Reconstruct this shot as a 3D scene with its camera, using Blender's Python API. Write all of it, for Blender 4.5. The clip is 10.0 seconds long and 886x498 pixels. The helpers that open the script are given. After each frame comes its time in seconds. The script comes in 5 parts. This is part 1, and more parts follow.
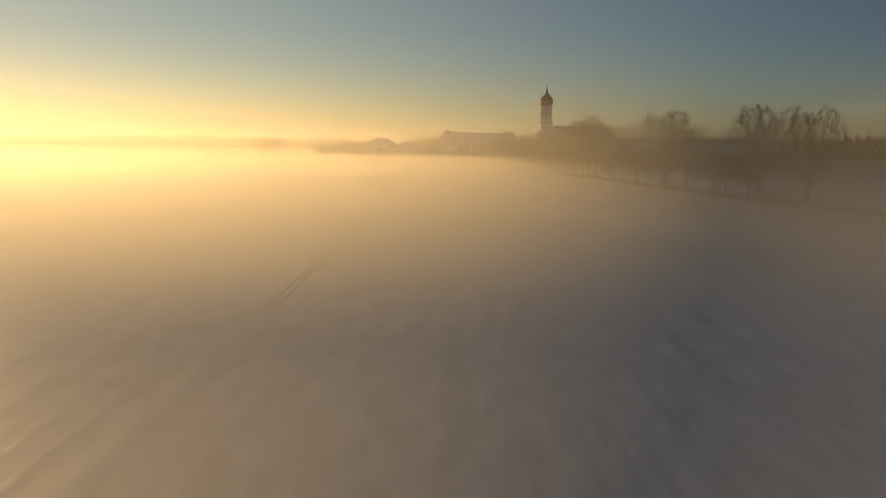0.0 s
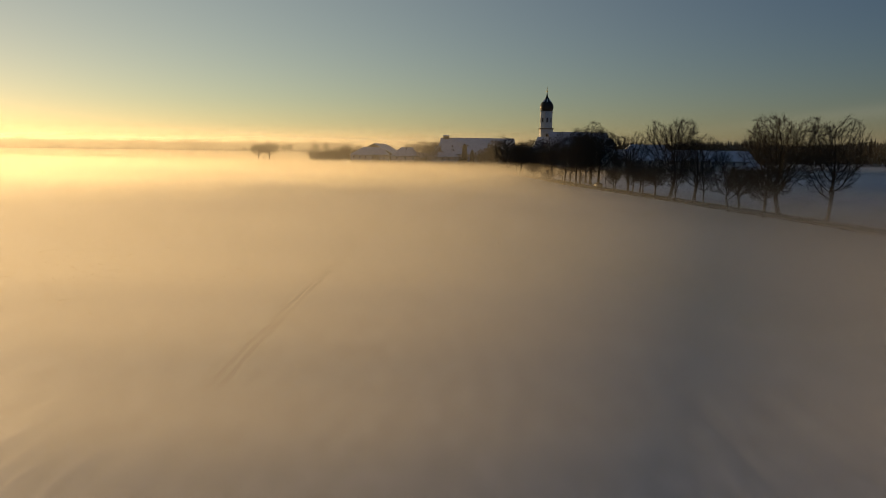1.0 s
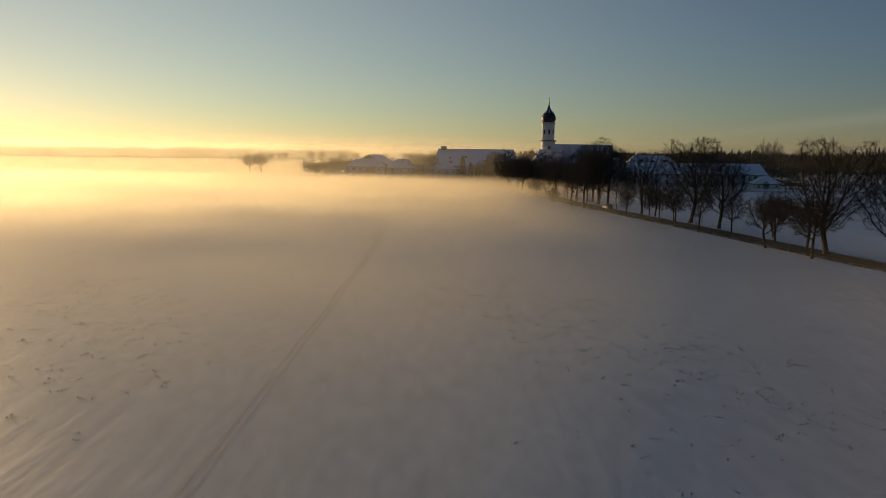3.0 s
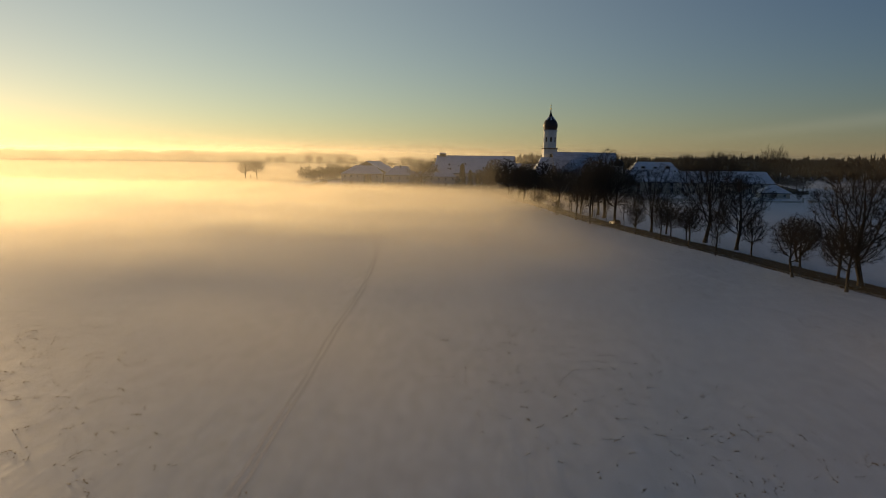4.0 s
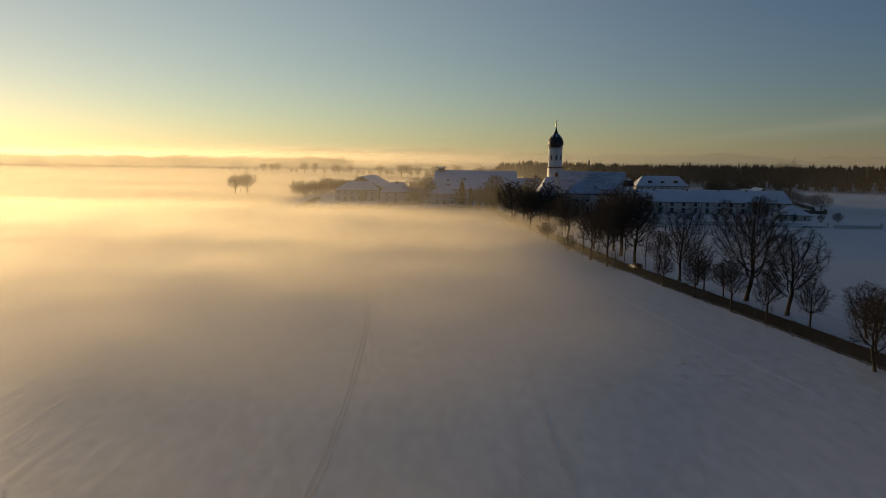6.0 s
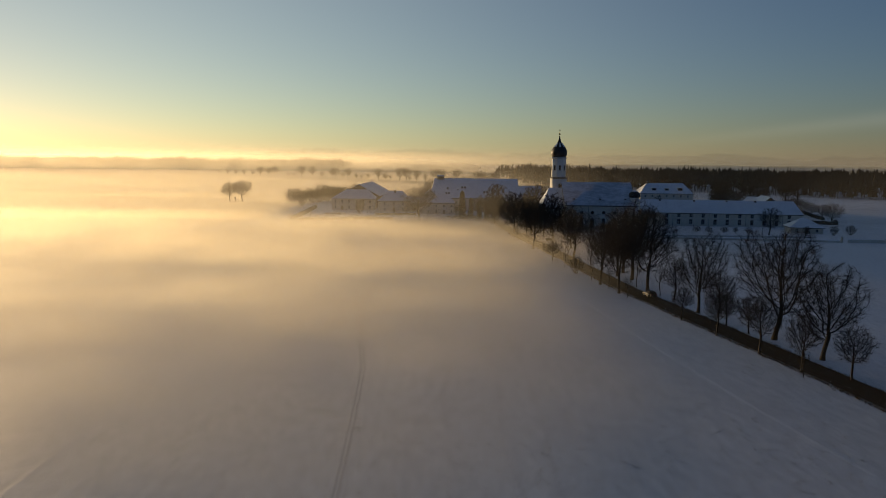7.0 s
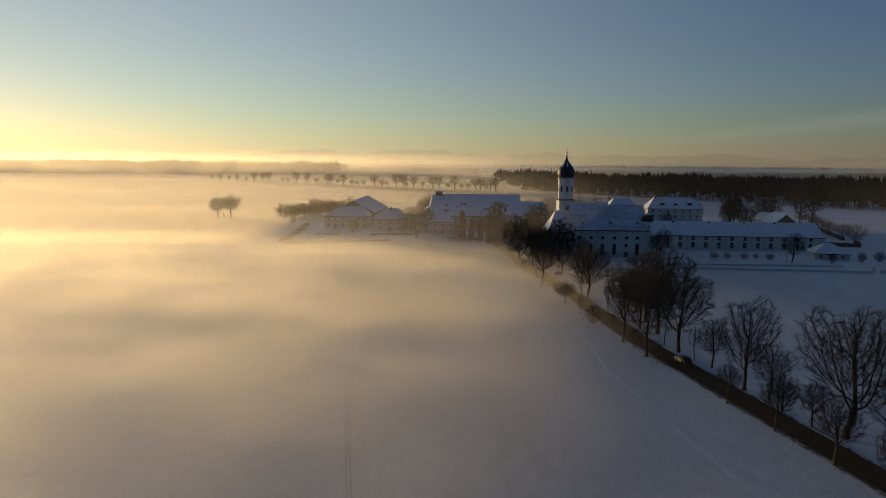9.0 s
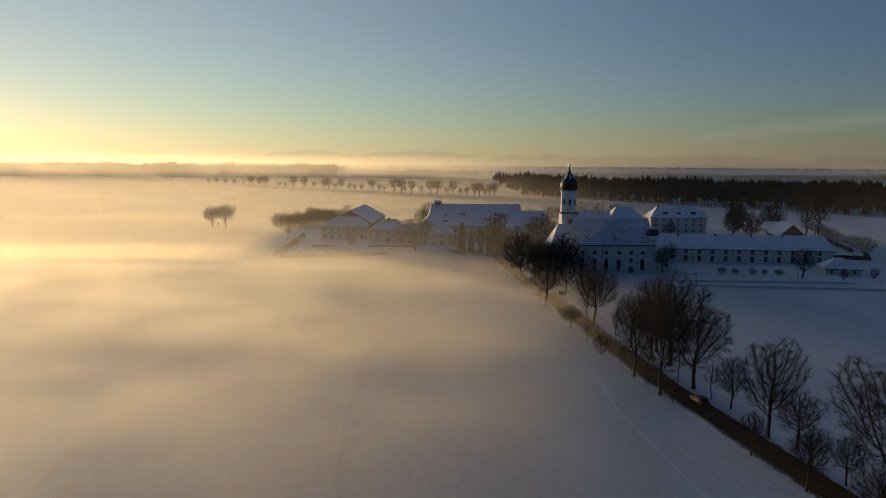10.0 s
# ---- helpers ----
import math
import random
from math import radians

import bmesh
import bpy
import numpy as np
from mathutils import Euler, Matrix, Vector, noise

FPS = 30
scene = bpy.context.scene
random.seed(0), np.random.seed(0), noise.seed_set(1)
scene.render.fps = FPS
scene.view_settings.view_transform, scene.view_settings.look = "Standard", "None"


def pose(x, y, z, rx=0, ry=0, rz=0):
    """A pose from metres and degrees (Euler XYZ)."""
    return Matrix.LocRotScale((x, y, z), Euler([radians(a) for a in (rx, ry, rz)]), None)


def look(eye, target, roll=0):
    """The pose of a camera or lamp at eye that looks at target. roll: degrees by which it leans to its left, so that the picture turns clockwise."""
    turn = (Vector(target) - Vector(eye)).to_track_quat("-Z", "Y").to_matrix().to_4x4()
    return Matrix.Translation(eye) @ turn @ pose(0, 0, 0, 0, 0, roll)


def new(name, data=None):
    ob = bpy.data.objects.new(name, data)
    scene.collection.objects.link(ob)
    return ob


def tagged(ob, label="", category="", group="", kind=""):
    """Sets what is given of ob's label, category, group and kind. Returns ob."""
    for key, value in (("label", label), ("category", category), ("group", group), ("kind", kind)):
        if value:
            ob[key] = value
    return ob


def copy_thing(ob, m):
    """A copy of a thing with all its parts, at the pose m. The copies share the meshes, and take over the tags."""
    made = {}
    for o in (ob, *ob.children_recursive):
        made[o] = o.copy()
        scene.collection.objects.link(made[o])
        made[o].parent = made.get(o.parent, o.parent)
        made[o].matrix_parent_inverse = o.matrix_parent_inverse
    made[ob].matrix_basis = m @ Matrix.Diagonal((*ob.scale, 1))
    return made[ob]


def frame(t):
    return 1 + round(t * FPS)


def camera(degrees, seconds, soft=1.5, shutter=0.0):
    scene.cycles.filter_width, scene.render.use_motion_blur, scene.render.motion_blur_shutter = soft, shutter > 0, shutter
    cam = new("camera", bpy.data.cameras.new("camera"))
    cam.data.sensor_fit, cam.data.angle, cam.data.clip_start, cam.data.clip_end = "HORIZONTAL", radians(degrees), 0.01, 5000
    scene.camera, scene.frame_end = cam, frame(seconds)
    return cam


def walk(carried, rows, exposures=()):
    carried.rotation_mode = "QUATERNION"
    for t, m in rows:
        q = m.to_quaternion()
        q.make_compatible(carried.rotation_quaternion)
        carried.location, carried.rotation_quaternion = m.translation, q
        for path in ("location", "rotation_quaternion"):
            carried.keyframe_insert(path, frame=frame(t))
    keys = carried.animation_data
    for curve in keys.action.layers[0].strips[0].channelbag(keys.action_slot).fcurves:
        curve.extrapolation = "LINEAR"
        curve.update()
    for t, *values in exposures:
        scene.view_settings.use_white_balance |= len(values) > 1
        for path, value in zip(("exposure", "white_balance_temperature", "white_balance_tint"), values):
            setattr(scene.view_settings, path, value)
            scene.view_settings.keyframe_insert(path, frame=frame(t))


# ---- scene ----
import collections

cam = camera(65.5, 10.0, soft=0.75)
PATH = [
    (0, pose(-1.691, 2.309, 10.152, 81.470, 0, -0.442) @ pose(0, 0, 0, 0, 0, 0.761)),
    (0.5, pose(-1.248, 7.181, 11.177, 81.600, 0, -0.471) @ pose(0, 0, 0, 0, 0, 0.765)),
    (1, pose(-0.907, 11.923, 11.961, 81.737, 0, -0.502) @ pose(0, 0, 0, 0, 0, 0.767)),
    (1.5, pose(-0.659, 16.615, 12.688, 81.875, 0, -0.538) @ pose(0, 0, 0, 0, 0, 0.767)),
    (2, pose(-0.496, 21.326, 13.494, 82.009, 0, -0.576) @ pose(0, 0, 0, 0, 0, 0.765)),
    (2.5, pose(-0.409, 26.113, 14.474, 82.134, 0, -0.618) @ pose(0, 0, 0, 0, 0, 0.762)),
    (4, pose(-0.528, 41.322, 18.888, 82.427, 0, -0.760) @ pose(0, 0, 0, 0, 0, 0.742)),
    (4.5, pose(-0.666, 46.746, 20.859, 82.491, 0, -0.812) @ pose(0, 0, 0, 0, 0, 0.732)),
    (5, pose(-0.840, 52.355, 23.034, 82.537, 0, -0.867) @ pose(0, 0, 0, 0, 0, 0.720)),
    (5.5, pose(-1.041, 58.135, 25.368, 82.566, 0, -0.924) @ pose(0, 0, 0, 0, 0, 0.706)),
    (7, pose(-1.726, 76.196, 32.828, 82.565, 0, -1.106) @ pose(0, 0, 0, 0, 0, 0.655)),
    (7.5, pose(-1.955, 82.295, 35.326, 82.546, 0, -1.170) @ pose(0, 0, 0, 0, 0, 0.634)),
    (8, pose(-2.170, 88.323, 37.788, 82.525, 0, -1.235) @ pose(0, 0, 0, 0, 0, 0.612)),
    (8.5, pose(-2.363, 94.197, 40.221, 82.507, 0, -1.302) @ pose(0, 0, 0, 0, 0, 0.588)),
    (9, pose(-2.526, 99.823, 42.655, 82.498, 0, -1.369) @ pose(0, 0, 0, 0, 0, 0.562)),
    (9.5, pose(-2.651, 105.092, 45.155, 82.506, 0, -1.438) @ pose(0, 0, 0, 0, 0, 0.535)),
    (10, pose(-2.729, 109.887, 47.823, 82.539, 0, -1.507) @ pose(0, 0, 0, 0, 0, 0.506)),
]
walk(cam, PATH, ((0, 0.06, 7700, 12), (1, 0.05, 7300, 11), (2.5, 0.25, 7100, 11), (5.5, 0.29, 6850, 11), (10, 0.26, 6250, 11)))

# ---- sky, sun and exposure ----
SUN_AZ, SUN_EL = 40.0, 1.3
TO_SUN = Vector((-math.sin(radians(SUN_AZ)) * math.cos(radians(SUN_EL)), math.cos(radians(SUN_AZ)) * math.cos(radians(SUN_EL)), math.sin(radians(SUN_EL))))

world = bpy.data.worlds.new("winter_evening_sky")
scene.world = world
world.use_nodes = True
wn, wl = world.node_tree.nodes, world.node_tree.links
wn.clear()
sky = wn.new("ShaderNodeTexSky")
sky.sky_type = "NISHITA"
sky.sun_disc = False
sky.sun_elevation = radians(SUN_EL)
sky.sun_rotation = radians(-SUN_AZ)
sky.air_density, sky.dust_density, sky.ozone_density, sky.altitude = 1.0, 0.4, 4.5, 500


def wmath(op, a, b=0.0, clamp=False):
    n = wn.new("ShaderNodeMath")
    n.operation, n.use_clamp = op, clamp
    for slot, v in ((0, a), (1, b)):
        if isinstance(v, (int, float)):
            n.inputs[slot].default_value = v
        else:
            wl.new(v, n.inputs[slot])
    return n.outputs[0]


# low winter haze: strongest at the horizon, and round the sun
way = wn.new("ShaderNodeTexCoord")
split = wn.new("ShaderNodeSeparateXYZ")
wl.new(way.outputs["Generated"], split.inputs["Vector"])
toward = wn.new("ShaderNodeVectorMath")
toward.operation = "DOT_PRODUCT"
wl.new(way.outputs["Generated"], toward.inputs[0])
toward.inputs[1].default_value = TO_SUN
low = wmath("POWER", wmath("SUBTRACT", 1.0, wmath("ABSOLUTE", split.outputs["Z"]), True), 8.0)
near_sun = wmath("POWER", wmath("MULTIPLY", wmath("ADD", toward.outputs["Value"], 1.0), 0.5, True), 6.0)
band_bg = wn.new("ShaderNodeBackground")
band_bg.inputs["Color"].default_value = (1.0, 0.87, 0.48, 1)
band_sun = wmath("POWER", near_sun, 1.5)
wl.new(wmath("MULTIPLY", low, wmath("ADD", wmath("MULTIPLY", band_sun, 0.34), 0.02)), band_bg.inputs["Strength"])
glow_bg = wn.new("ShaderNodeBackground")
glow_bg.inputs["Color"].default_value = (0.92, 0.92, 0.46, 1)
wl.new(wmath("ADD", wmath("MULTIPLY", near_sun, 0.18), wmath("MULTIPLY", wmath("POWER", near_sun, 0.5), 0.075)), glow_bg.inputs["Strength"])
sky_bg = wn.new("ShaderNodeBackground")
sky_bg.inputs["Strength"].default_value = 0.146
wl.new(sky.outputs["Color"], sky_bg.inputs["Color"])
both = wn.new("ShaderNodeAddShader")
wl.new(sky_bg.outputs["Background"], both.inputs[0])
wl.new(band_bg.outputs["Background"], both.inputs[1])
total = wn.new("ShaderNodeAddShader")
wl.new(both.outputs["Shader"], total.inputs[0])
wl.new(glow_bg.outputs["Background"], total.inputs[1])
pale_bg = wn.new("ShaderNodeBackground")
pale_bg.inputs["Color"].default_value = (0.66, 0.67, 0.74, 1)
wl.new(wmath("MULTIPLY", low, 0.075), pale_bg.inputs["Strength"])
whole = wn.new("ShaderNodeAddShader")
wl.new(total.outputs["Shader"], whole.inputs[0])
wl.new(pale_bg.outputs["Background"], whole.inputs[1])
# a thin wedge of cirrus low in the east
off = wmath("DIVIDE", wmath("SUBTRACT", split.outputs["Z"], wmath("SUBTRACT", wmath("MULTIPLY", split.outputs["X"], 0.13), 0.017)), wmath("MULTIPLY", split.outputs["X"], 0.018))
streak = wmath("POWER", 2.718, wmath("MULTIPLY", wmath("MULTIPLY", off, off), -1.0))
reach = wmath("MULTIPLY", wmath("SUBTRACT", split.outputs["X"], 0.3), 4.0, True)
ahead = wmath("MULTIPLY", split.outputs["Y"], 20.0, True)
cirrus_bg = wn.new("ShaderNodeBackground")
cirrus_bg.inputs["Color"].default_value = (1.0, 0.88, 0.72, 1)
wl.new(wmath("MULTIPLY", wmath("MULTIPLY", streak, 0.03), wmath("MULTIPLY", reach, ahead)), cirrus_bg.inputs["Strength"])
clouded = wn.new("ShaderNodeAddShader")
wl.new(whole.outputs["Shader"], clouded.inputs[0])
wl.new(cirrus_bg.outputs["Background"], clouded.inputs[1])
sky_out = wn.new("ShaderNodeOutputWorld")
wl.new(clouded.outputs["Shader"], sky_out.inputs["Surface"])

sun = new("sun", bpy.data.lights.new("sun", "SUN"))
sun.data.energy, sun.data.angle, sun.data.color = 3.5, radians(4.0), (1.0, 0.71, 0.38)
sun.matrix_world = look(TO_SUN * 100, (0, 0, 0))
scene.cycles.transparent_max_bounces = 260

# ---- materials ----
def material(name):
    m = bpy.data.materials.new(name)
    m.use_nodes = True
    nt = m.node_tree
    nt.nodes.clear()
    out = nt.nodes.new("ShaderNodeOutputMaterial")
    return m, nt, out


def node(nt, kind, **values):
    n = nt.nodes.new(kind)
    for key, value in values.items():
        if key in n.inputs:
            n.inputs[key].default_value = value
    return n


def coords(nt, scale=1.0, stretch=(1, 1, 1)):
    c = nt.nodes.new("ShaderNodeTexCoord")
    mp = nt.nodes.new("ShaderNodeMapping")
    mp.inputs["Scale"].default_value = [scale * s for s in stretch]
    nt.links.new(c.outputs["Object"], mp.inputs["Vector"])
    return mp.outputs["Vector"]


def noise_tex(nt, scale, detail=3.0, rough=0.55, stretch=(1, 1, 1)):
    n = nt.nodes.new("ShaderNodeTexNoise")
    n.inputs["Scale"].default_value = 1.0
    n.inputs["Detail"].default_value = detail
    n.inputs["Roughness"].default_value = rough
    nt.links.new(coords(nt, scale, stretch), n.inputs["Vector"])
    return n.outputs["Fac"]


def ramp(nt, fac, stops):
    r = nt.nodes.new("ShaderNodeValToRGB")
    el = r.color_ramp.elements
    while len(el) < len(stops):
        el.new(0.5)
    for e, (pos, col) in zip(el, stops):
        e.position, e.color = pos, (*col, 1.0)
    nt.links.new(fac, r.inputs["Fac"])
    return r.outputs["Color"]


def calc(nt, op, a, b=0.0, clamp=False):
    n = nt.nodes.new("ShaderNodeMath")
    n.operation, n.use_clamp = op, clamp
    for slot, v in ((0, a), (1, b)):
        if isinstance(v, (int, float)):
            n.inputs[slot].default_value = v
        else:
            nt.links.new(v, n.inputs[slot])
    return n.outputs[0]


def span(nt, value, lo, hi, to_lo=0.0, to_hi=1.0):
    n = nt.nodes.new("ShaderNodeMapRange")
    n.interpolation_type = "SMOOTHSTEP"
    nt.links.new(value, n.inputs["Value"])
    for key, v in (("From Min", lo), ("From Max", hi), ("To Min", to_lo), ("To Max", to_hi)):
        n.inputs[key].default_value = v
    return n.outputs["Result"]


def surface(name, dark, light, scale, rough=0.8, bump=0.3, fine=8.0, stretch=(1, 1, 1), metal=0.0, spec=0.3, lo=0.3, hi=0.7):
    """Two-scale mottled surface: a broad stain over a fine grain, with relief."""
    m, nt, out = material(name)
    big = noise_tex(nt, scale, 4.0, 0.6, stretch)
    small = noise_tex(nt, scale * fine, 3.0, 0.6, stretch)
    mixed = calc(nt, "ADD", calc(nt, "MULTIPLY", big, 0.65), calc(nt, "MULTIPLY", small, 0.35))
    col = ramp(nt, mixed, ((lo, dark), (hi, light)))
    b = node(nt, "ShaderNodeBsdfPrincipled", Roughness=rough, Metallic=metal)
    b.inputs["Specular IOR Level"].default_value = spec
    nt.links.new(col, b.inputs["Base Color"])
    bp = nt.nodes.new("ShaderNodeBump")
    bp.inputs["Strength"].default_value = bump
    bp.inputs["Distance"].default_value = 0.1
    nt.links.new(small, bp.inputs["Height"])
    nt.links.new(bp.outputs["Normal"], b.inputs["Normal"])
    nt.links.new(b.outputs["BSDF"], out.inputs["Surface"])
    return m


def snow_ground():
    """Wind-packed field snow with furrow lines, drifts and stubble specks; a soft sheen at low angles."""
    m, nt, out = material("field_snow")
    drift = noise_tex(nt, 0.02, 4.0, 0.55, (1.0, 0.5, 1))
    grain = noise_tex(nt, 0.9, 5.0, 0.65, (1.0, 0.35, 1))
    furrow = noise_tex(nt, 0.5, 2.0, 0.5, (1.0, 0.03, 1))
    speck = noise_tex(nt, 1.1, 3.0, 0.55)
    clump = noise_tex(nt, 0.045, 2.0, 0.5)
    tone = calc(nt, "ADD", calc(nt, "MULTIPLY", drift, 0.5), calc(nt, "MULTIPLY", grain, 0.5))
    col = ramp(nt, tone, ((0.33, (0.53, 0.54, 0.57)), (0.67, (0.82, 0.82, 0.83))))
    dots = calc(nt, "MULTIPLY", span(nt, speck, 0.64, 0.74), span(nt, clump, 0.42, 0.62))
    mix = nt.nodes.new("ShaderNodeMixRGB")
    mix.inputs["Color2"].default_value = (0.25, 0.22, 0.18, 1)
    nt.links.new(calc(nt, "MULTIPLY", dots, 0.42), mix.inputs["Fac"])
    nt.links.new(col, mix.inputs["Color1"])
    b = node(nt, "ShaderNodeBsdfPrincipled", Roughness=0.55)
    b.inputs["Specular IOR Level"].default_value = 0.35
    nt.links.new(mix.outputs["Color"], b.inputs["Base Color"])
    h = calc(nt, "ADD", calc(nt, "MULTIPLY", grain, 0.5), calc(nt, "MULTIPLY", furrow, 0.6))
    bp = nt.nodes.new("ShaderNodeBump")
    bp.inputs["Strength"].default_value = 0.4
    bp.inputs["Distance"].default_value = 0.15
    nt.links.new(h, bp.inputs["Height"])
    nt.links.new(bp.outputs["Normal"], b.inputs["Normal"])
    nt.links.new(b.outputs["BSDF"], out.inputs["Surface"])
    return m


def mist(name, most, gloss=0.42, tint=(1.0, 0.90, 0.76), streak=1.0):
    """Thin layer of ground mist: mostly see-through, passing the low light onward; thicker over the open field than past the lane."""
    m, nt, out = material(name)
    c = nt.nodes.new("ShaderNodeTexCoord")
    sep = nt.nodes.new("ShaderNodeSeparateXYZ")
    nt.links.new(c.outputs["Object"], sep.inputs["Vector"])
    x, y = sep.outputs["X"], sep.outputs["Y"]
    beside = calc(nt, "SUBTRACT", calc(nt, "ADD", x, calc(nt, "MULTIPLY", y, 0.12)), 79.0)
    field = span(nt, beside, -110.0, 8.0, 1.0, 0.08)
    start = span(nt, y, 60.0, 200.0, 0.10, 0.0)
    far = span(nt, y, 380.0, 620.0, 0.0, 0.25)
    wisp = noise_tex(nt, 0.012 * streak, 5.0, 0.62, (0.55, 1.0, 1))
    patch = span(nt, wisp, 0.34, 0.68, 0.45, 1.1)
    dens = calc(nt, "MULTIPLY", calc(nt, "ADD", field, calc(nt, "ADD", start, far)), patch)
    alpha = calc(nt, "MULTIPLY", dens, most, clamp=True)
    clear = nt.nodes.new("ShaderNodeBsdfTransparent")
    veil = node(nt, "ShaderNodeBsdfGlossy", Roughness=gloss)
    veil.inputs["Color"].default_value = (*tint, 1)
    nv = nt.nodes.new("ShaderNodeCombineXYZ")
    nv.inputs["Z"].default_value = 1.0
    nt.links.new(nv.outputs["Vector"], veil.inputs["Normal"])
    mx = nt.nodes.new("ShaderNodeMixShader")
    nt.links.new(alpha, mx.inputs["Fac"])
    nt.links.new(clear.outputs["BSDF"], mx.inputs[1])
    nt.links.new(veil.outputs["BSDF"], mx.inputs[2])
    nt.links.new(mx.outputs["Shader"], out.inputs["Surface"])
    return m


def haze(name, most, z_full, z_gone, x_full=0.0, x_gone=0.0, field=False, lens=False, rest=0.0, z_low=-20.0, z_ramp=1.2, yard=False):
    """Standing mist: a see-through bank through which the light behind it is scattered onward, thinning upward."""
    m, nt, out = material(name)
    c = nt.nodes.new("ShaderNodeTexCoord")
    sep = nt.nodes.new("ShaderNodeSeparateXYZ")
    nt.links.new(c.outputs["Object"], sep.inputs["Vector"])
    x, y, z = sep.outputs["X"], sep.outputs["Y"], sep.outputs["Z"]
    if field:
        tall = calc(nt, "MULTIPLY", span(nt, y, 70.0, 130.0, z_gone + 3.0, z_gone), span(nt, y, 380.0, 480.0, 1.0, 0.8))
        rel = calc(nt, "DIVIDE", z, tall)
        a = calc(nt, "MULTIPLY", span(nt, rel, z_full / z_gone, 1.0, 1.0, 0.0), span(nt, z, 0.1, 1.2, 0.0, 1.0))
        beside = calc(nt, "SUBTRACT", calc(nt, "ADD", x, calc(nt, "MULTIPLY", y, 0.12)), 79.0)
        beside = calc(nt, "SUBTRACT", beside, span(nt, y, 240.0, 390.0, 0.0, 38.0))
        d = span(nt, beside, -70.0, 85.0, 1.0, 0.05)
        clearing = calc(nt, "MULTIPLY", calc(nt, "MULTIPLY", span(nt, y, 418.0, 470.0, 0.0, 0.95), span(nt, y, 590.0, 660.0, 1.0, 0.0)), span(nt, x, -150.0, -75.0, 0.0, 1.0))
        d = calc(nt, "MULTIPLY", d, calc(nt, "SUBTRACT", 1.0, clearing))
        bare = calc(nt, "MULTIPLY", span(nt, beside, -36.0, -6.0), span(nt, y, 220.0, 320.0, 0.8, 0.0))
        d = calc(nt, "MULTIPLY", d, calc(nt, "SUBTRACT", 1.0, bare))
        aside = calc(nt, "ADD", span(nt, x, -120.0, -25.0, 15.0, 0.0), span(nt, x, 20.0, 60.0, 0.0, -20.0))
        onset = span(nt, calc(nt, "ADD", y, aside), 110.0, 345.0, 1.0, 0.0)
        thin = calc(nt, "MULTIPLY", calc(nt, "MULTIPLY", onset, span(nt, y, 22.0, 36.0, 0.9, 1.0)), span(nt, x, -60.0, 16.0, 0.82, 0.78))
        d = calc(nt, "MULTIPLY", d, calc(nt, "SUBTRACT", 1.0, thin))
        d = calc(nt, "MULTIPLY", d, span(nt, y, 30.0, 150.0, 0.38, 1.0))
        a = calc(nt, "MULTIPLY", a, d)
        soft = span(nt, noise_tex(nt, 0.017, 5.0, 0.62, (0.8, 1, 1.5)), 0.30, 0.70, 0.55, 1.45)
    else:
        a = calc(nt, "MULTIPLY", span(nt, z, z_full, z_gone, 1.0, 0.0), span(nt, x, x_full, x_gone, 1.0, rest))
        a = calc(nt, "MULTIPLY", a, span(nt, z, z_low, z_low + z_ramp))
        if yard:
            inside = calc(nt, "MULTIPLY", span(nt, x, -108.0, -78.0), calc(nt, "MULTIPLY", span(nt, y, 590.0, 650.0, 1.0, 0.0), span(nt, x, 200.0, 300.0, 1.0, 0.0)))
            a = calc(nt, "MULTIPLY", a, calc(nt, "SUBTRACT", 1.0, inside))
        soft = span(nt, noise_tex(nt, 0.006, 3.0, 0.5, (0.5, 1, 1.5)), 0.2, 0.8, 0.75, 1.2)
    a = calc(nt, "MULTIPLY", calc(nt, "MULTIPLY", a, soft), most, clamp=True)
    return veiled(m, nt, out, a, lens)


def veiled(m, nt, out, a, lens=False):
    """Mist of cover a: most of the low sunlight is scattered onward in a broad cone, a little of it all round."""
    clear = nt.nodes.new("ShaderNodeBsdfTransparent")
    glow = nt.nodes.new("ShaderNodeBsdfTranslucent")
    glow.inputs["Color"].default_value = MIST_ROUND
    facing = nt.nodes.new("ShaderNodeCombineXYZ")
    for key, v in (("X", 0.63), ("Y", -0.76), ("Z", 0.12)):
        facing.inputs[key].default_value = v
    nt.links.new(facing.outputs["Vector"], glow.inputs["Normal"])
    on = node(nt, "ShaderNodeBsdfRefraction", Roughness=0.42 if lens else 1.0, IOR=1.15 if lens else MIST_IOR)
    on.inputs["Color"].default_value = (0.98, 0.95, 0.90, 1) if lens else MIST_ONWARD
    if not lens:
        nt.links.new(facing.outputs["Vector"], on.inputs["Normal"])
    veil = nt.nodes.new("ShaderNodeMixShader")
    veil.inputs["Fac"].default_value = 1.0 if lens else 0.8
    nt.links.new(glow.outputs["BSDF"], veil.inputs[1])
    nt.links.new(on.outputs["BSDF"], veil.inputs[2])
    mx = nt.nodes.new("ShaderNodeMixShader")
    nt.links.new(a, mx.inputs["Fac"])
    nt.links.new(clear.outputs["BSDF"], mx.inputs[1])
    nt.links.new(veil.outputs["Shader"], mx.inputs[2])
    nt.links.new(mx.outputs["Shader"], out.inputs["Surface"])
    return m


MIST_IOR = 2.2
MIST_ONWARD = (0.58, 0.52, 0.40, 1)
MIST_ROUND = (0.26, 0.28, 0.34, 1)

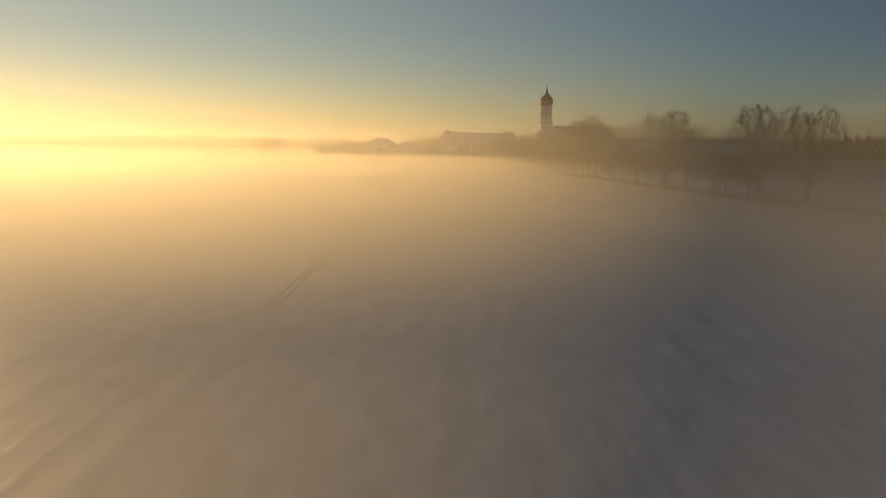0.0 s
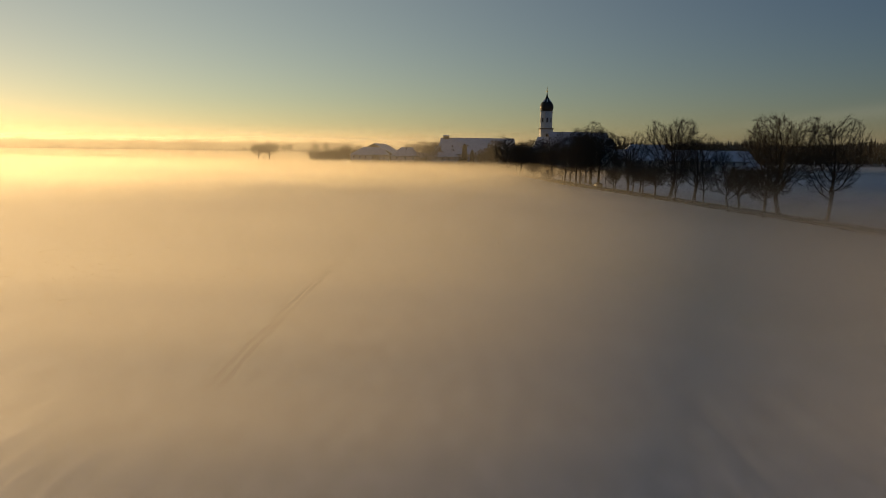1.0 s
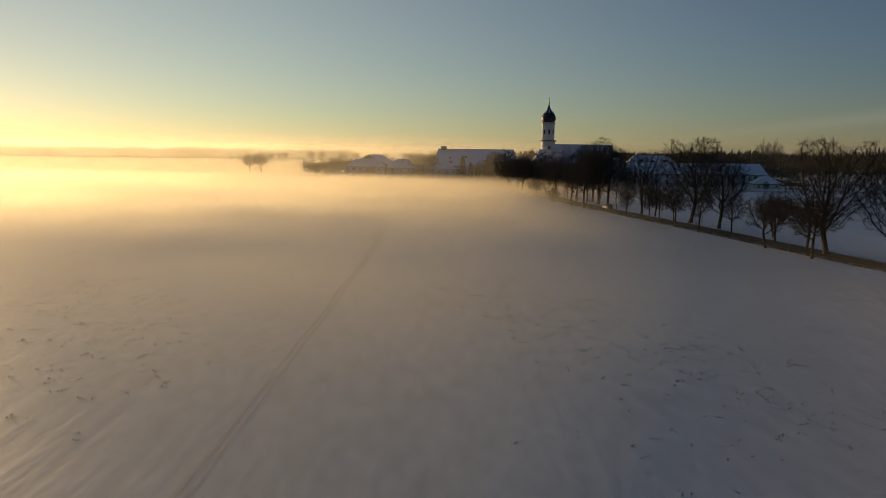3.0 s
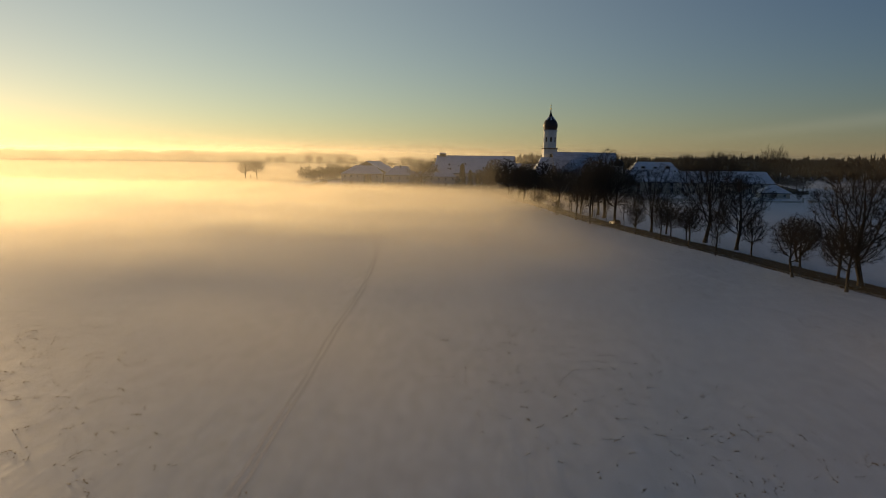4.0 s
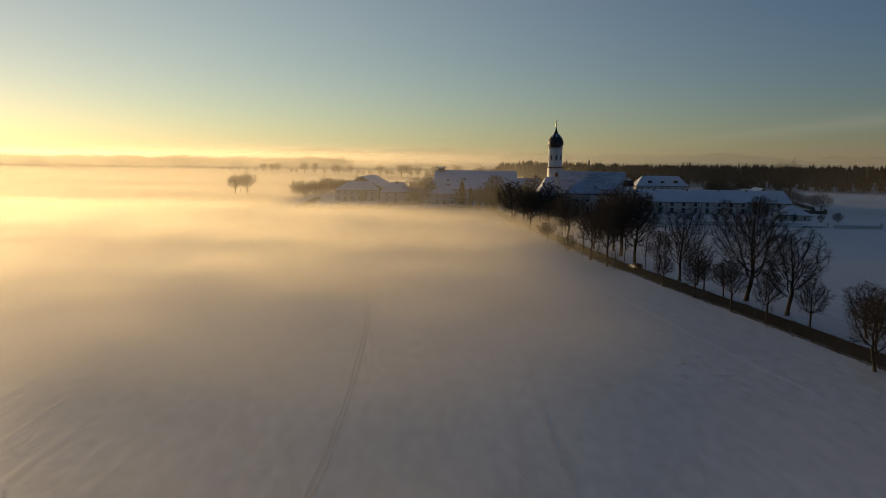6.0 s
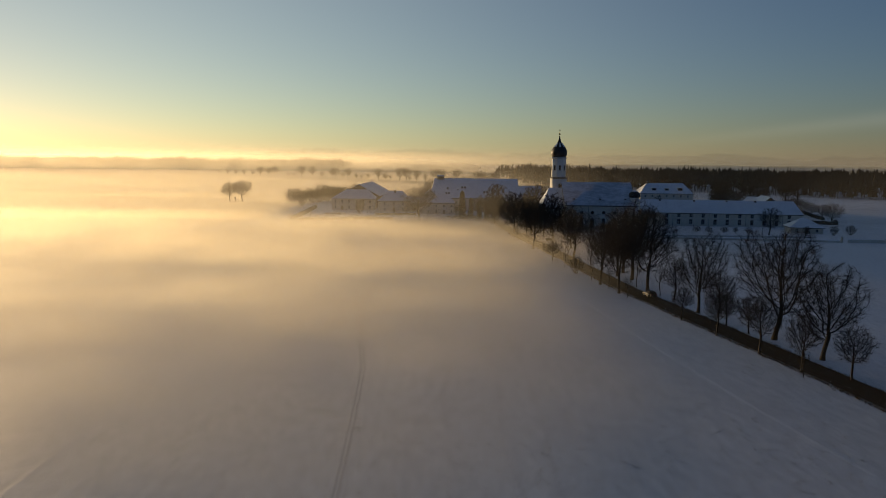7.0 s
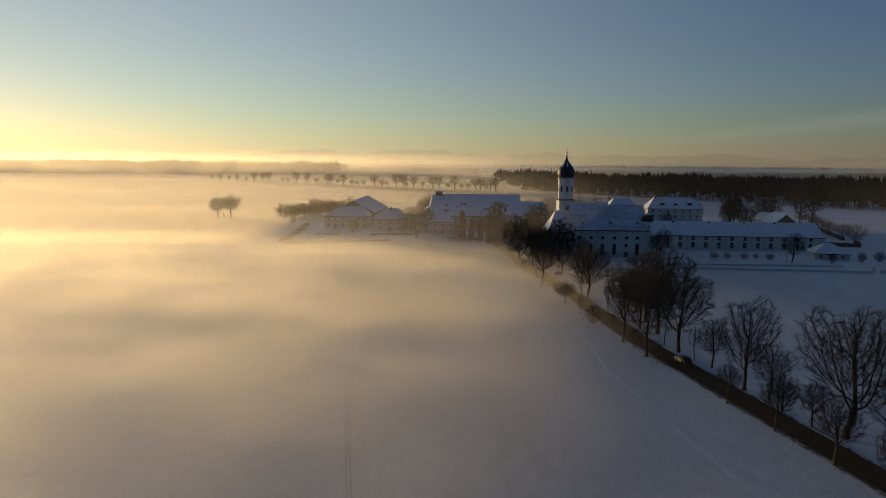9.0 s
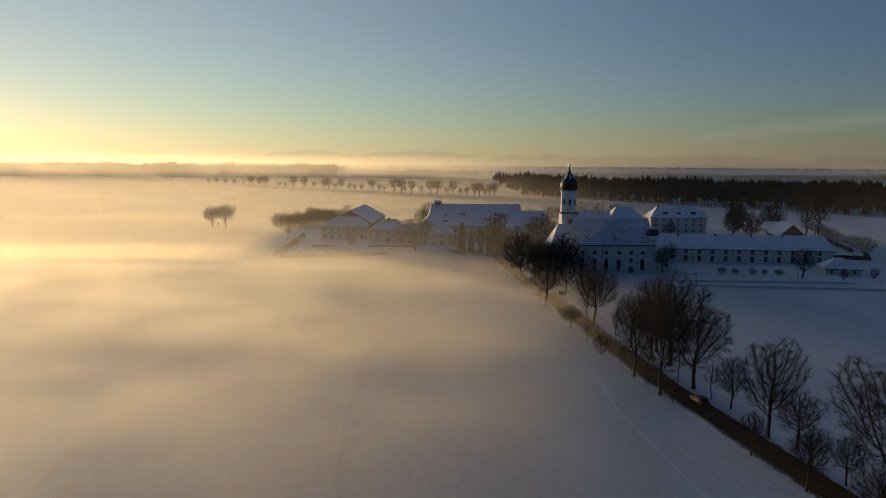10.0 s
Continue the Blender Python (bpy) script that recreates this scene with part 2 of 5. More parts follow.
SNOW = snow_ground()
ROOF_SNOW = surface("roof_snow", (0.66, 0.67, 0.70), (0.86, 0.86, 0.87), 0.25, 0.6, 0.3, 6.0)
THIN_SNOW = surface("thin_roof_snow", (0.16, 0.17, 0.19), (0.66, 0.67, 0.70), 0.16, 0.7, 0.4, 5.0, (0.5, 1, 1), lo=0.27, hi=0.56)
TILE = surface("dark_roof_tile", (0.045, 0.03, 0.025), (0.10, 0.07, 0.055), 0.5, 0.85, 0.5, 10.0)
PLASTER = surface("cream_plaster", (0.52, 0.48, 0.41), (0.68, 0.63, 0.54), 0.2, 0.9, 0.15, 8.0)
WHITE = surface("white_plaster", (0.60, 0.58, 0.53), (0.80, 0.78, 0.72), 0.25, 0.9, 0.15, 8.0)
TRIM = surface("pale_stone_trim", (0.45, 0.43, 0.40), (0.62, 0.60, 0.56), 0.6, 0.85, 0.2)
COPPER = surface("dark_slate_dome", (0.012, 0.011, 0.011), (0.045, 0.04, 0.036), 0.8, 0.5, 0.3, 8.0)
GOLD = surface("gilt_metal", (0.35, 0.24, 0.07), (0.55, 0.38, 0.12), 2.0, 0.35, 0.05, metal=1.0)
BARK = surface("winter_bark", (0.018, 0.014, 0.011), (0.050, 0.040, 0.030), 0.8, 0.95, 0.6, 6.0, (1, 1, 0.3))
TWIG = surface("winter_twig", (0.022, 0.017, 0.013), (0.055, 0.042, 0.031), 0.5, 0.95, 0.0)
NEEDLE = surface("conifer_needle", (0.010, 0.014, 0.009), (0.035, 0.042, 0.026), 0.6, 0.95, 0.0)
ASPHALT = surface("wet_asphalt", (0.010, 0.008, 0.007), (0.024, 0.019, 0.016), 0.25, 0.9, 0.2, 12.0, (1, 0.2, 1), spec=0.1)
WOOD = surface("weathered_wood", (0.09, 0.065, 0.045), (0.19, 0.145, 0.10), 0.8, 0.9, 0.3, 8.0, (1, 1, 0.2))
HEDGE = surface("bare_hedge", (0.03, 0.024, 0.017), (0.09, 0.07, 0.05), 0.8, 0.95, 0.8, 6.0)
IRON = surface("dark_iron", (0.015, 0.015, 0.016), (0.05, 0.05, 0.05), 2.0, 0.6, 0.1, metal=0.6)
CAR_PAINT = surface("dark_car_paint", (0.012, 0.013, 0.016), (0.03, 0.032, 0.036), 1.0, 0.55, 0.0, spec=0.3)
RUBBER = surface("rubber", (0.01, 0.01, 0.01), (0.025, 0.025, 0.025), 5.0, 0.9, 0.1)


def glass_mat():
    m, nt, out = material("window_glass")
    b = node(nt, "ShaderNodeBsdfPrincipled", Roughness=0.12)
    b.inputs["Base Color"].default_value = (0.018, 0.02, 0.024, 1)
    b.inputs["Specular IOR Level"].default_value = 0.2
    nt.links.new(b.outputs["BSDF"], out.inputs["Surface"])
    return m


GLASS = glass_mat()

# ---- building blocks ----
def finish(name, verts, faces, mat, parent=None, label="", smooth=False):
    me = bpy.data.meshes.new(name)
    me.from_pydata([tuple(v) for v in verts], [], faces)
    me.materials.append(mat)
    if smooth:
        me.polygons.foreach_set("use_smooth", [True] * len(me.polygons))
    me.update()
    ob = new(name, me)
    if parent is not None:
        ob.parent = parent
    if label:
        ob["label"] = label
    return ob


class Shape:
    """Collects vertices and faces of one mesh."""

    def __init__(self):
        self.v, self.f = [], []

    def add(self, verts, faces):
        n = len(self.v)
        self.v += [tuple(p) for p in verts]
        self.f += [tuple(n + i for i in face) for face in faces]

    def box(self, x0, x1, y0, y1, z0, z1):
        self.add([(x0, y0, z0), (x1, y0, z0), (x1, y1, z0), (x0, y1, z0), (x0, y0, z1), (x1, y0, z1), (x1, y1, z1), (x0, y1, z1)],
                 [(0, 3, 2, 1), (4, 5, 6, 7), (0, 1, 5, 4), (1, 2, 6, 5), (2, 3, 7, 6), (3, 0, 4, 7)])

    def lathe(self, profile, sides, cx=0.0, cy=0.0, turn=0.0):
        rings = []
        for r, z in profile:
            rings.append([(cx + r * math.cos(turn + 2 * math.pi * k / sides), cy + r * math.sin(turn + 2 * math.pi * k / sides), z) for k in range(sides)])
        faces = []
        for i in range(len(profile) - 1):
            for k in range(sides):
                a, b = i * sides + k, i * sides + (k + 1) % sides
                faces.append((a, b, b + sides, a + sides))
        faces.append(tuple(range(sides - 1, -1, -1)))
        faces.append(tuple((len(profile) - 1) * sides + k for k in range(sides)))
        self.add([p for ring in rings for p in ring], faces)

    def tube(self, path, radii, sides=6):
        path = [Vector(p) for p in path]
        base = len(self.v)
        for i, p in enumerate(path):
            d = (path[min(i + 1, len(path) - 1)] - path[max(i - 1, 0)]).normalized()
            a = d.cross(Vector((0.31, 0.17, 0.93)) if abs(d.z) < 0.9 else Vector((1, 0, 0))).normalized()
            b = d.cross(a)
            for k in range(sides):
                t = 2 * math.pi * k / sides
                self.v.append(tuple(p + radii[i] * (math.cos(t) * a + math.sin(t) * b)))
        for i in range(len(path) - 1):
            for k in range(sides):
                p, q = base + i * sides + k, base + i * sides + (k + 1) % sides
                self.f.append((p, q, q + sides, p + sides))

    def made(self, name, mat, parent=None, label="", smooth=False):
        return finish(name, self.v, self.f, mat, parent, label, smooth)


def anchor(name, x, y, z=0.0, turn=0.0):
    e = new(name)
    e.empty_display_size = 0.5
    e.matrix_basis = pose(x, y, z, 0, 0, turn)
    return e


def graded(lo, hi, near_lo, near_hi, step, grow=1.25):
    """Coordinates with even steps in the near stretch and growing steps past it."""
    mid = list(np.arange(near_lo, near_hi + 1e-6, step))
    out, s, x = [], step, near_hi
    while x < hi:
        s *= grow
        x += s
        out.append(min(x, hi))
    pre, s, x = [], step, near_lo
    while x > lo:
        s *= grow
        x -= s
        pre.append(max(x, lo))
    return pre[::-1] + mid + out


def sheet(name, xs, ys, height, mat):
    verts = [(x, y, height(x, y)) for y in ys for x in xs]
    n = len(xs)
    faces = [(j * n + i, j * n + i + 1, (j + 1) * n + i + 1, (j + 1) * n + i) for j in range(len(ys) - 1) for i in range(n - 1)]
    return finish(name, verts, faces, mat, smooth=True)


def road_x(y):
    """The road's middle line: it runs beside the field and bends toward the village."""
    pts = ((-400, 132.0), (60, 77.5), (155, 64.0), (180, 60.6), (210, 56.0), (250, 49.6), (290, 45.8), (330, 42.8), (370, 38.0), (410, 35.0), (460, 33.0), (700, 42.0))
    for (y0, x0), (y1, x1) in zip(pts, pts[1:]):
        if y0 <= y <= y1:
            t = (y - y0) / (y1 - y0)
            return x0 + (x1 - x0) * t
    return pts[-1][1]


# ---- ground, road, mist ----
def ground_z(x, y):
    far = min(1.0, max(0.0, (math.hypot(x, y) - 900) / 900))
    z = 0.16 * noise.noise((x * 0.05, y * 0.03, 3.1)) + 0.35 * noise.noise((x * 0.008, y * 0.008, 7.7))
    bank = math.exp(-((x - road_x(y)) / 5.0) ** 2)
    return z * (1 - bank) * (1 - far) - 0.22 * bank * (1 - far)


ground = sheet("ground", graded(-4800, 4800, -180, 240, 3.0, 1.3), graded(-600, 4800, 0, 560, 3.0, 1.3), ground_z, SNOW)
tagged(ground, "snow-covered open field with faint furrows and stubble", "ground", kind="structure")

RW = 2.7


def ribbon(name, xs_of, y0, y1, step, z_of, mat):
    verts, faces = [], []
    ys = list(np.arange(y0, y1 + 1e-6, step))
    for y in ys:
        offs = xs_of(y)
        for o in offs:
            verts.append((road_x(y) + o, y, z_of(o)))
    n = len(xs_of(y0))
    for j in range(len(ys) - 1):
        for i in range(n - 1):
            faces.append((j * n + i, j * n + i + 1, (j + 1) * n + i + 1, (j + 1) * n + i))
    return finish(name, verts, faces, mat, smooth=True)


road = ribbon("road", lambda y: (-RW, -RW * 0.5, 0, RW * 0.5, RW), -300, 470, 6, lambda o: 0.06 - 0.012 * abs(o), ASPHALT)
tagged(road, "cleared dark asphalt lane between snowy verges", "road", kind="structure")


def mist_sheet(seed, level, wave, mat):
    def height(x, y):
        d = math.hypot(x, y - 60)
        fade = 1.0 / (1.0 + (d / 500.0) ** 2)
        w = wave * noise.noise((x * 0.012, y * 0.012, seed))
        return level + w * fade
    ob = sheet("mist_layer", graded(-4500, 4500, -240, 160, 10.0, 1.25), graded(-250, 4700, 12, 560, 9.0, 1.25), height, mat)
    ob.visible_shadow = False  # daylight passes into the mist
    return tagged(ob, "low translucent ground mist lying over the snow", "mist", kind="stuff")


mist_sheet(11.3, 1.8, 0.3, mist("low_mist", 0.04))
mist_sheet(22.6, 4.4, 0.5, mist("ground_mist", 0.08))


def haze_bank(seed, y, x0, x1, z1, mat, cols=41, wave=0.06, lean=0.0, seed_wave=9.0):
    """A standing bank of mist across the fields, wavy in plan."""
    xs = np.linspace(x0, x1, cols)
    zs = np.linspace(0.1, z1, 6)
    verts = [(x, y + wave * (x1 - x0) * noise.noise((x * 3.0 / (x1 - x0), seed, 0.3)) + seed_wave * noise.noise((x * 0.018, seed, 5.1)) + lean * z, z) for z in zs for x in xs]
    n = len(xs)
    faces = [(j * n + i, j * n + i + 1, (j + 1) * n + i + 1, (j + 1) * n + i) for j in range(len(zs) - 1) for i in range(n - 1)]
    ob = finish("mist_bank", verts, faces, mat, smooth=True)
    ob.visible_shadow = False  # daylight passes into the mist
    return tagged(ob, "pale mist hanging over the snowy fields", "mist", kind="stuff")


FIELD_MIST = haze("field_mist", 0.14, 1.2, 6.5, field=True)
y = 18.0
while y < 475:
    haze_bank(3.0 + 0.004 * y, y, -420 - 0.5 * y, 200 + 0.2 * y, 13.0 if y < 150 else 8.0, FIELD_MIST, 61, 0.012, 2.0)
    y += 3.4 + 0.006 * y
FAR_FIELD = haze("far_field_mist", 0.56, 0.0, 2.5, 60.0, 330.0, z_low=0.0, z_ramp=0.9, rest=0.06, yard=True)
y = 425.0
while y < 3500:
    haze_bank(9.0 + 0.004 * y, y, -700 - 0.7 * y, 200 + 0.4 * y, 2.6, FAR_FIELD, 61, 0.012, 9.0)
    y += 5.0 + 0.0145 * y
MID_HAZE = haze("mid_haze", 0.05, 6.0, 40.0, 60.0, 260.0, z_low=-1.0, z_ramp=3.0)
for k, y in enumerate((590, 650, 715, 790, 880, 990, 1130)):
    haze_bank(121.0 + k, y, -1300, 160, 45.0, MID_HAZE)
WOOD_HAZE = haze("wood_haze", 0.035, 12.0, 60.0, 600.0, 1200.0, z_low=-1.0, z_ramp=6.0)
haze_bank(126.0, 672, 60, 900, 55.0, WOOD_HAZE, wave=0.01)
FAR_HAZE = haze("far_haze", 0.66, 10.0, 70.0, -500.0, 900.0, rest=0.12, z_low=-1.0, z_ramp=2.0)
haze_bank(123.0, 1750, -3000, 2200, 70.0, FAR_HAZE, wave=0.02)
haze_bank(124.0, 3000, -4000, 3600, 80.0, FAR_HAZE, wave=0.01)
haze_bank(125.0, 3350, -4000, 3600, 100.0, FAR_HAZE, wave=0.01)

# the mist's own top round the first rise
START_HAZE = haze("rising_mist", 0.13, 10.3, 11.6, -2.0, 16.0, z_low=7.6)
SHADE_HAZE = haze("shaded_mist", 0.10, 10.4, 11.4, 8.0, -3.0, lens=True, z_low=7.5)
LANE_HAZE = haze("lane_mist", 0.22, 9.0, 11.0, 24.0, 6.0, lens=True, z_low=2.0)
for k, y in enumerate((10.5, 13.0, 16.0, 20.0, 25.0, 31.0)):
    haze_bank(210.0 + k, y, -160, 200, 11.4, START_HAZE, 41, 0.002, seed_wave=1.0)
    haze_bank(210.0 + k, y + 0.8, -60, 200, 11.4, SHADE_HAZE, 31, 0.002, seed_wave=1.0)
LOW_START = haze("low_rising_mist", 0.05, 6.0, 9.4, -6.0, 30.0, rest=0.12, z_low=0.2)
for k, y in enumerate((5.5, 7.0, 8.6, 10.4, 12.2)):
    haze_bank(270.0 + k, y, -90, 90, 9.5, LOW_START, 31, 0.002, seed_wave=0.6)
for k, y in enumerate((36.0, 39.5, 43.0, 47.0, 51.0)):
    haze_bank(250.0 + k, y, 0, 180, 11.0, LANE_HAZE, 31, 0.004, seed_wave=1.5)
VILLAGE_HAZE = haze("village_haze", 0.19, 6.0, 40.0, -60.0, 110.0, rest=0.36, z_low=-0.5, z_ramp=3.0)
haze_bank(230.0, 396, -420, 330, 42.0, VILLAGE_HAZE, 41, 0.004)
EAST_HAZE = haze("east_haze", 0.45, 12.0, 48.0, 420.0, 150.0, lens=True)
haze_bank(240.0, 1560, 100, 2600, 48.0, EAST_HAZE, 41, 0.004)

# ---- buildings ----
def wall_with_openings(shape, length, z0, z1, thick, openings):
    """A wall along local x at y = 0 (outer face) .. thick, with real rectangular holes (x, z, width, height)."""
    xs = sorted({-length / 2, length / 2} | {v for x, z, w, h in openings for v in (x - w / 2, x + w / 2)})
    zs = sorted({z0, z1} | {v for x, z, w, h in openings for v in (z, z + h)})
    for xa, xb in zip(xs, xs[1:]):
        for za, zb in zip(zs, zs[1:]):
            mx, mz = (xa + xb) / 2, (za + zb) / 2
            if any(abs(mx - x) < w / 2 and z < mz < z + h for x, z, w, h in openings):
                continue
            shape.box(xa, xb, 0, thick, za, zb)


def window_set(parent, x, y, z, w, h, turn=0.0, bars=1):
    """A window: pale frame, cross bars and dark panes, set into its opening."""
    g = anchor("window", x, y, z, turn)
    g.parent = parent
    s = Shape()
    t = 0.09
    s.box(-w / 2, -w / 2 + t, 0.06, 0.16, 0, h)
    s.box(w / 2 - t, w / 2, 0.06, 0.16, 0, h)
    s.box(-w / 2 + t, w / 2 - t, 0.06, 0.16, 0, t)
    s.box(-w / 2 + t, w / 2 - t, 0.06, 0.16, h - t, h)
    s.box(-0.035, 0.035, 0.07, 0.15, t, h - t)
    for k in range(bars):
        zz = h * (k + 1) / (bars + 1)
        s.box(-w / 2 + t, -0.035, 0.07, 0.15, zz - 0.03, zz + 0.03)
        s.box(0.035, w / 2 - t, 0.07, 0.15, zz - 0.03, zz + 0.03)
    s.made("frame", TRIM, g)
    p = Shape()
    p.box(-w / 2, w / 2, 0.17, 0.20, 0, h)
    p.made("pane", GLASS, g)
    q = Shape()
    q.box(-w / 2 - 0.12, w / 2 + 0.12, -0.12, 0.06, -0.1, -0.003)
    q.made("sill", ROOF_SNOW, g)
    return g


def slab(shape, poly, drop, lift=0.0):
    """A sloping polygon given thickness straight down."""
    n = len(poly)
    top = [(x, y, z + lift) for x, y, z in poly]
    low = [(x, y, z + lift - drop) for x, y, z in poly]
    shape.add(top + low, [tuple(range(n)), tuple(range(2 * n - 1, n - 1, -1))] + [(i, n + i, n + (i + 1) % n, (i + 1) % n) for i in range(n)])


def roof_faces(L, D, ze, zr, hip_l, hip_r, over):
    hx, hy = L / 2 + over, D / 2 + over
    slope = (zr - ze) / (D / 2)
    zo = ze - slope * over
    a, b, c, d = (-hx, -hy, zo), (hx, -hy, zo), (hx, hy, zo), (-hx, hy, zo)
    e = (-hx + (hip_l + over if hip_l else 0), 0, zr)
    f = (hx - (hip_r + over if hip_r else 0), 0, zr)
    faces = [[a, b, f, e], [c, d, e, f]]
    if hip_l:
        faces.append([d, a, e])
    if hip_r:
        faces.append([b, c, f])
    return faces


def house(name, label, x, y, L, D, turn, eave, ridge, hip_l=0.0, hip_r=0.0, rows=(), front=(), sides=(), doors=(), wall=PLASTER, chimneys=(),
          dormers=(), pipes=(), over=0.5, snow=0.22, base=-0.8, group=""):
    """A house with its front's middle at (x, y); local x runs along the front, local y goes back."""
    h = anchor(name, x, y, 0, turn)
    tagged(h, label, "house", group)
    ops = [(wx, z, w, hh) for (z, w, hh) in rows for wx in front]
    ops += [(dx, base, dw, dh - base) for dx, dw, dh in doors]
    ops = [o for i, o in enumerate(ops) if not any(abs(o[0] - p[0]) < (o[2] + p[2]) / 2 and o[1] < p[1] + p[3] and p[1] < o[1] + o[3] for p in ops[i + 1:])]
    s = Shape()
    wall_with_openings(s, L, base, eave, 0.4, ops)
    s.made("front_wall", wall, h)
    s = Shape()
    s.box(-L / 2, L / 2, D - 0.4, D, base, eave)
    s.made("back_wall", wall, h)
    for side, hip in ((-1, hip_l), (1, hip_r)):
        sops = [(sx, z, w, hh) for (z, w, hh) in rows for sx in sides]
        s = Shape()
        wall_with_openings(s, D - 0.8, base, eave, 0.4, sops)
        if not hip:
            hw = D / 2 - 0.4
            s.add([(-hw, 0, eave), (hw, 0, eave), (0, 0, ridge - 0.25), (-hw, 0.4, eave), (hw, 0.4, eave), (0, 0.4, ridge - 0.25)],
                  [(0, 1, 2), (5, 4, 3), (1, 4, 5, 2), (0, 2, 5, 3)])
        w = s.made("side_wall", wall, h)
        w.matrix_basis = pose(side * L / 2, D / 2, 0, 0, 0, 90 * side)
        for o in sops:
            window_set(w, o[0], 0, o[1], o[2], o[3])
    for o in ops:
        if o[1] > base + 0.01:
            window_set(h, o[0], 0, o[1], o[2], o[3], 0, 1)
        else:
            s = Shape()
            s.box(o[0] - o[2] / 2, o[0] + o[2] / 2, 0.12, 0.2, base, base + o[3])
            s.made("door", WOOD, h)
    faces = roof_faces(L, D, eave, ridge, hip_l, hip_r, over)
    r, sn = Shape(), Shape()
    for f in faces:
        slab(r, [(px, py + D / 2, pz) for px, py, pz in f], 0.18, 0.2)
        inner = [(px, py * 0.985 + D / 2, pz) for px, py, pz in f]
        slab(sn, inner, snow - 0.01, 0.2 + snow)
    r.made("roof", TILE, h)
    sn.made("roof_snow", ROOF_SNOW, h, "thick even snow on the roof")
    g = Shape()
    zg = eave - (ridge - eave) / (D / 2) * over
    g.box(-L / 2 - over, L / 2 + over, -over - 0.14, -over - 0.005, zg - 0.02, zg + 0.12)
    g.made("gutter", IRON, h)
    for px in pipes:
        p = Shape()
        p.tube([(px, -over, zg), (px, -0.1, zg - 0.6), (px, -0.1, base + 0.2)], [0.07] * 3, 6)
        p.made("downpipe", IRON, h)
    for cx, cy, ch in chimneys:
        c = anchor("chimney", cx, cy, 0)
        c.parent = h
        zr = ridge - abs(cy - D / 2) * (ridge - eave) / (D / 2)
        s = Shape()
        s.box(-0.45, 0.45, -0.4, 0.4, zr - 0.4, zr + ch)
        s.made("stack", TILE, c)
        s = Shape()
        s.box(-0.55, 0.55, -0.5, 0.5, zr + ch + 0.003, zr + ch + 0.16)
        s.made("cap", ROOF_SNOW, c)
    for dx, fz, dw, dh in dormers:
        dm = anchor("dormer", dx, 0, 0)
        dm.parent = h
        yy = (fz - eave) / (ridge - eave) * D / 2
        back = yy + dh / ((ridge - eave) / (D / 2))
        s = Shape()
        s.box(-dw / 2, dw / 2, yy, back, fz - 0.1, fz + dh)
        s.made("cheek", wall, dm)
        s = Shape()
        s.box(-dw / 2 + 0.2, dw / 2 - 0.2, yy - 0.05, yy - 0.003, fz + 0.45, fz + dh - 0.12)
        s.made("pane", GLASS, dm)
        s = Shape()
        slab(s, [(-dw / 2 - 0.25, yy - 0.3, fz + dh), (dw / 2 + 0.25, yy - 0.3, fz + dh), (dw / 2 + 0.1, back + 0.8, fz + dh + 0.5), (-dw / 2 - 0.1, back + 0.8, fz + dh + 0.5)], 0.2, 0.25)
        s.made("dormer_snow", ROOF_SNOW, dm)
    return h


def arch_window(parent, x, y, z, w, h, turn=0.0, oval=False):
    """Round-headed (or oval) church window with a stone surround and dark glazing."""
    g = anchor("window", x, y, z, turn)
    g.parent = parent
    n = 10
    if oval:
        ring = [(w / 2 * math.cos(2 * math.pi * k / 16), h / 2 + h / 2 * math.sin(2 * math.pi * k / 16)) for k in range(16)]
    else:
        ring = [(-w / 2, 0), (w / 2, 0)] + [(w / 2 * math.cos(math.pi * k / n), h - w / 2 + w / 2 * math.sin(math.pi * k / n)) for k in range(n + 1)]
    m = len(ring)
    cx, cz = 0, h / 2
    outer = [(cx + (px - cx) * (1 + 0.34 / w), cz + (pz - cz) * (1 + 0.34 / h)) for px, pz in ring]
    v = [(px, -0.07, pz) for px, pz in outer] + [(px, -0.07, pz) for px, pz in ring] + [(px, -0.005, pz) for px, pz in outer] + [(px, -0.005, pz) for px, pz in ring]
    f = []
    for i in range(m):
        j = (i + 1) % m
        f += [(i, j, m + j, m + i), (2 * m + i, 2 * m + j, j, i), (m + i, m + j, 3 * m + j, 3 * m + i)]
    finish("surround", v, f, TRIM, g)
    finish("pane", [(px, -0.02, pz) for px, pz in ring] + [(px, -0.004, pz) for px, pz in ring],
           [tuple(range(m)), tuple(range(2 * m - 1, m - 1, -1))] + [(i, m + i, m + (i + 1) % m, (i + 1) % m) for i in range(m)], GLASS, g)
    return g


def onion(shape, cx, cy, z, r, height, sides=24):
    prof = ((0.80, 0.0), (0.86, 0.05), (0.99, 0.15), (1.0, 0.24), (0.95, 0.33), (0.83, 0.43), (0.64, 0.53), (0.44, 0.61), (0.28, 0.69), (0.17, 0.78), (0.10, 0.88), (0.05, 1.0))
    shape.lathe([(r * a, z + height * b) for a, b in prof], sides, cx, cy)


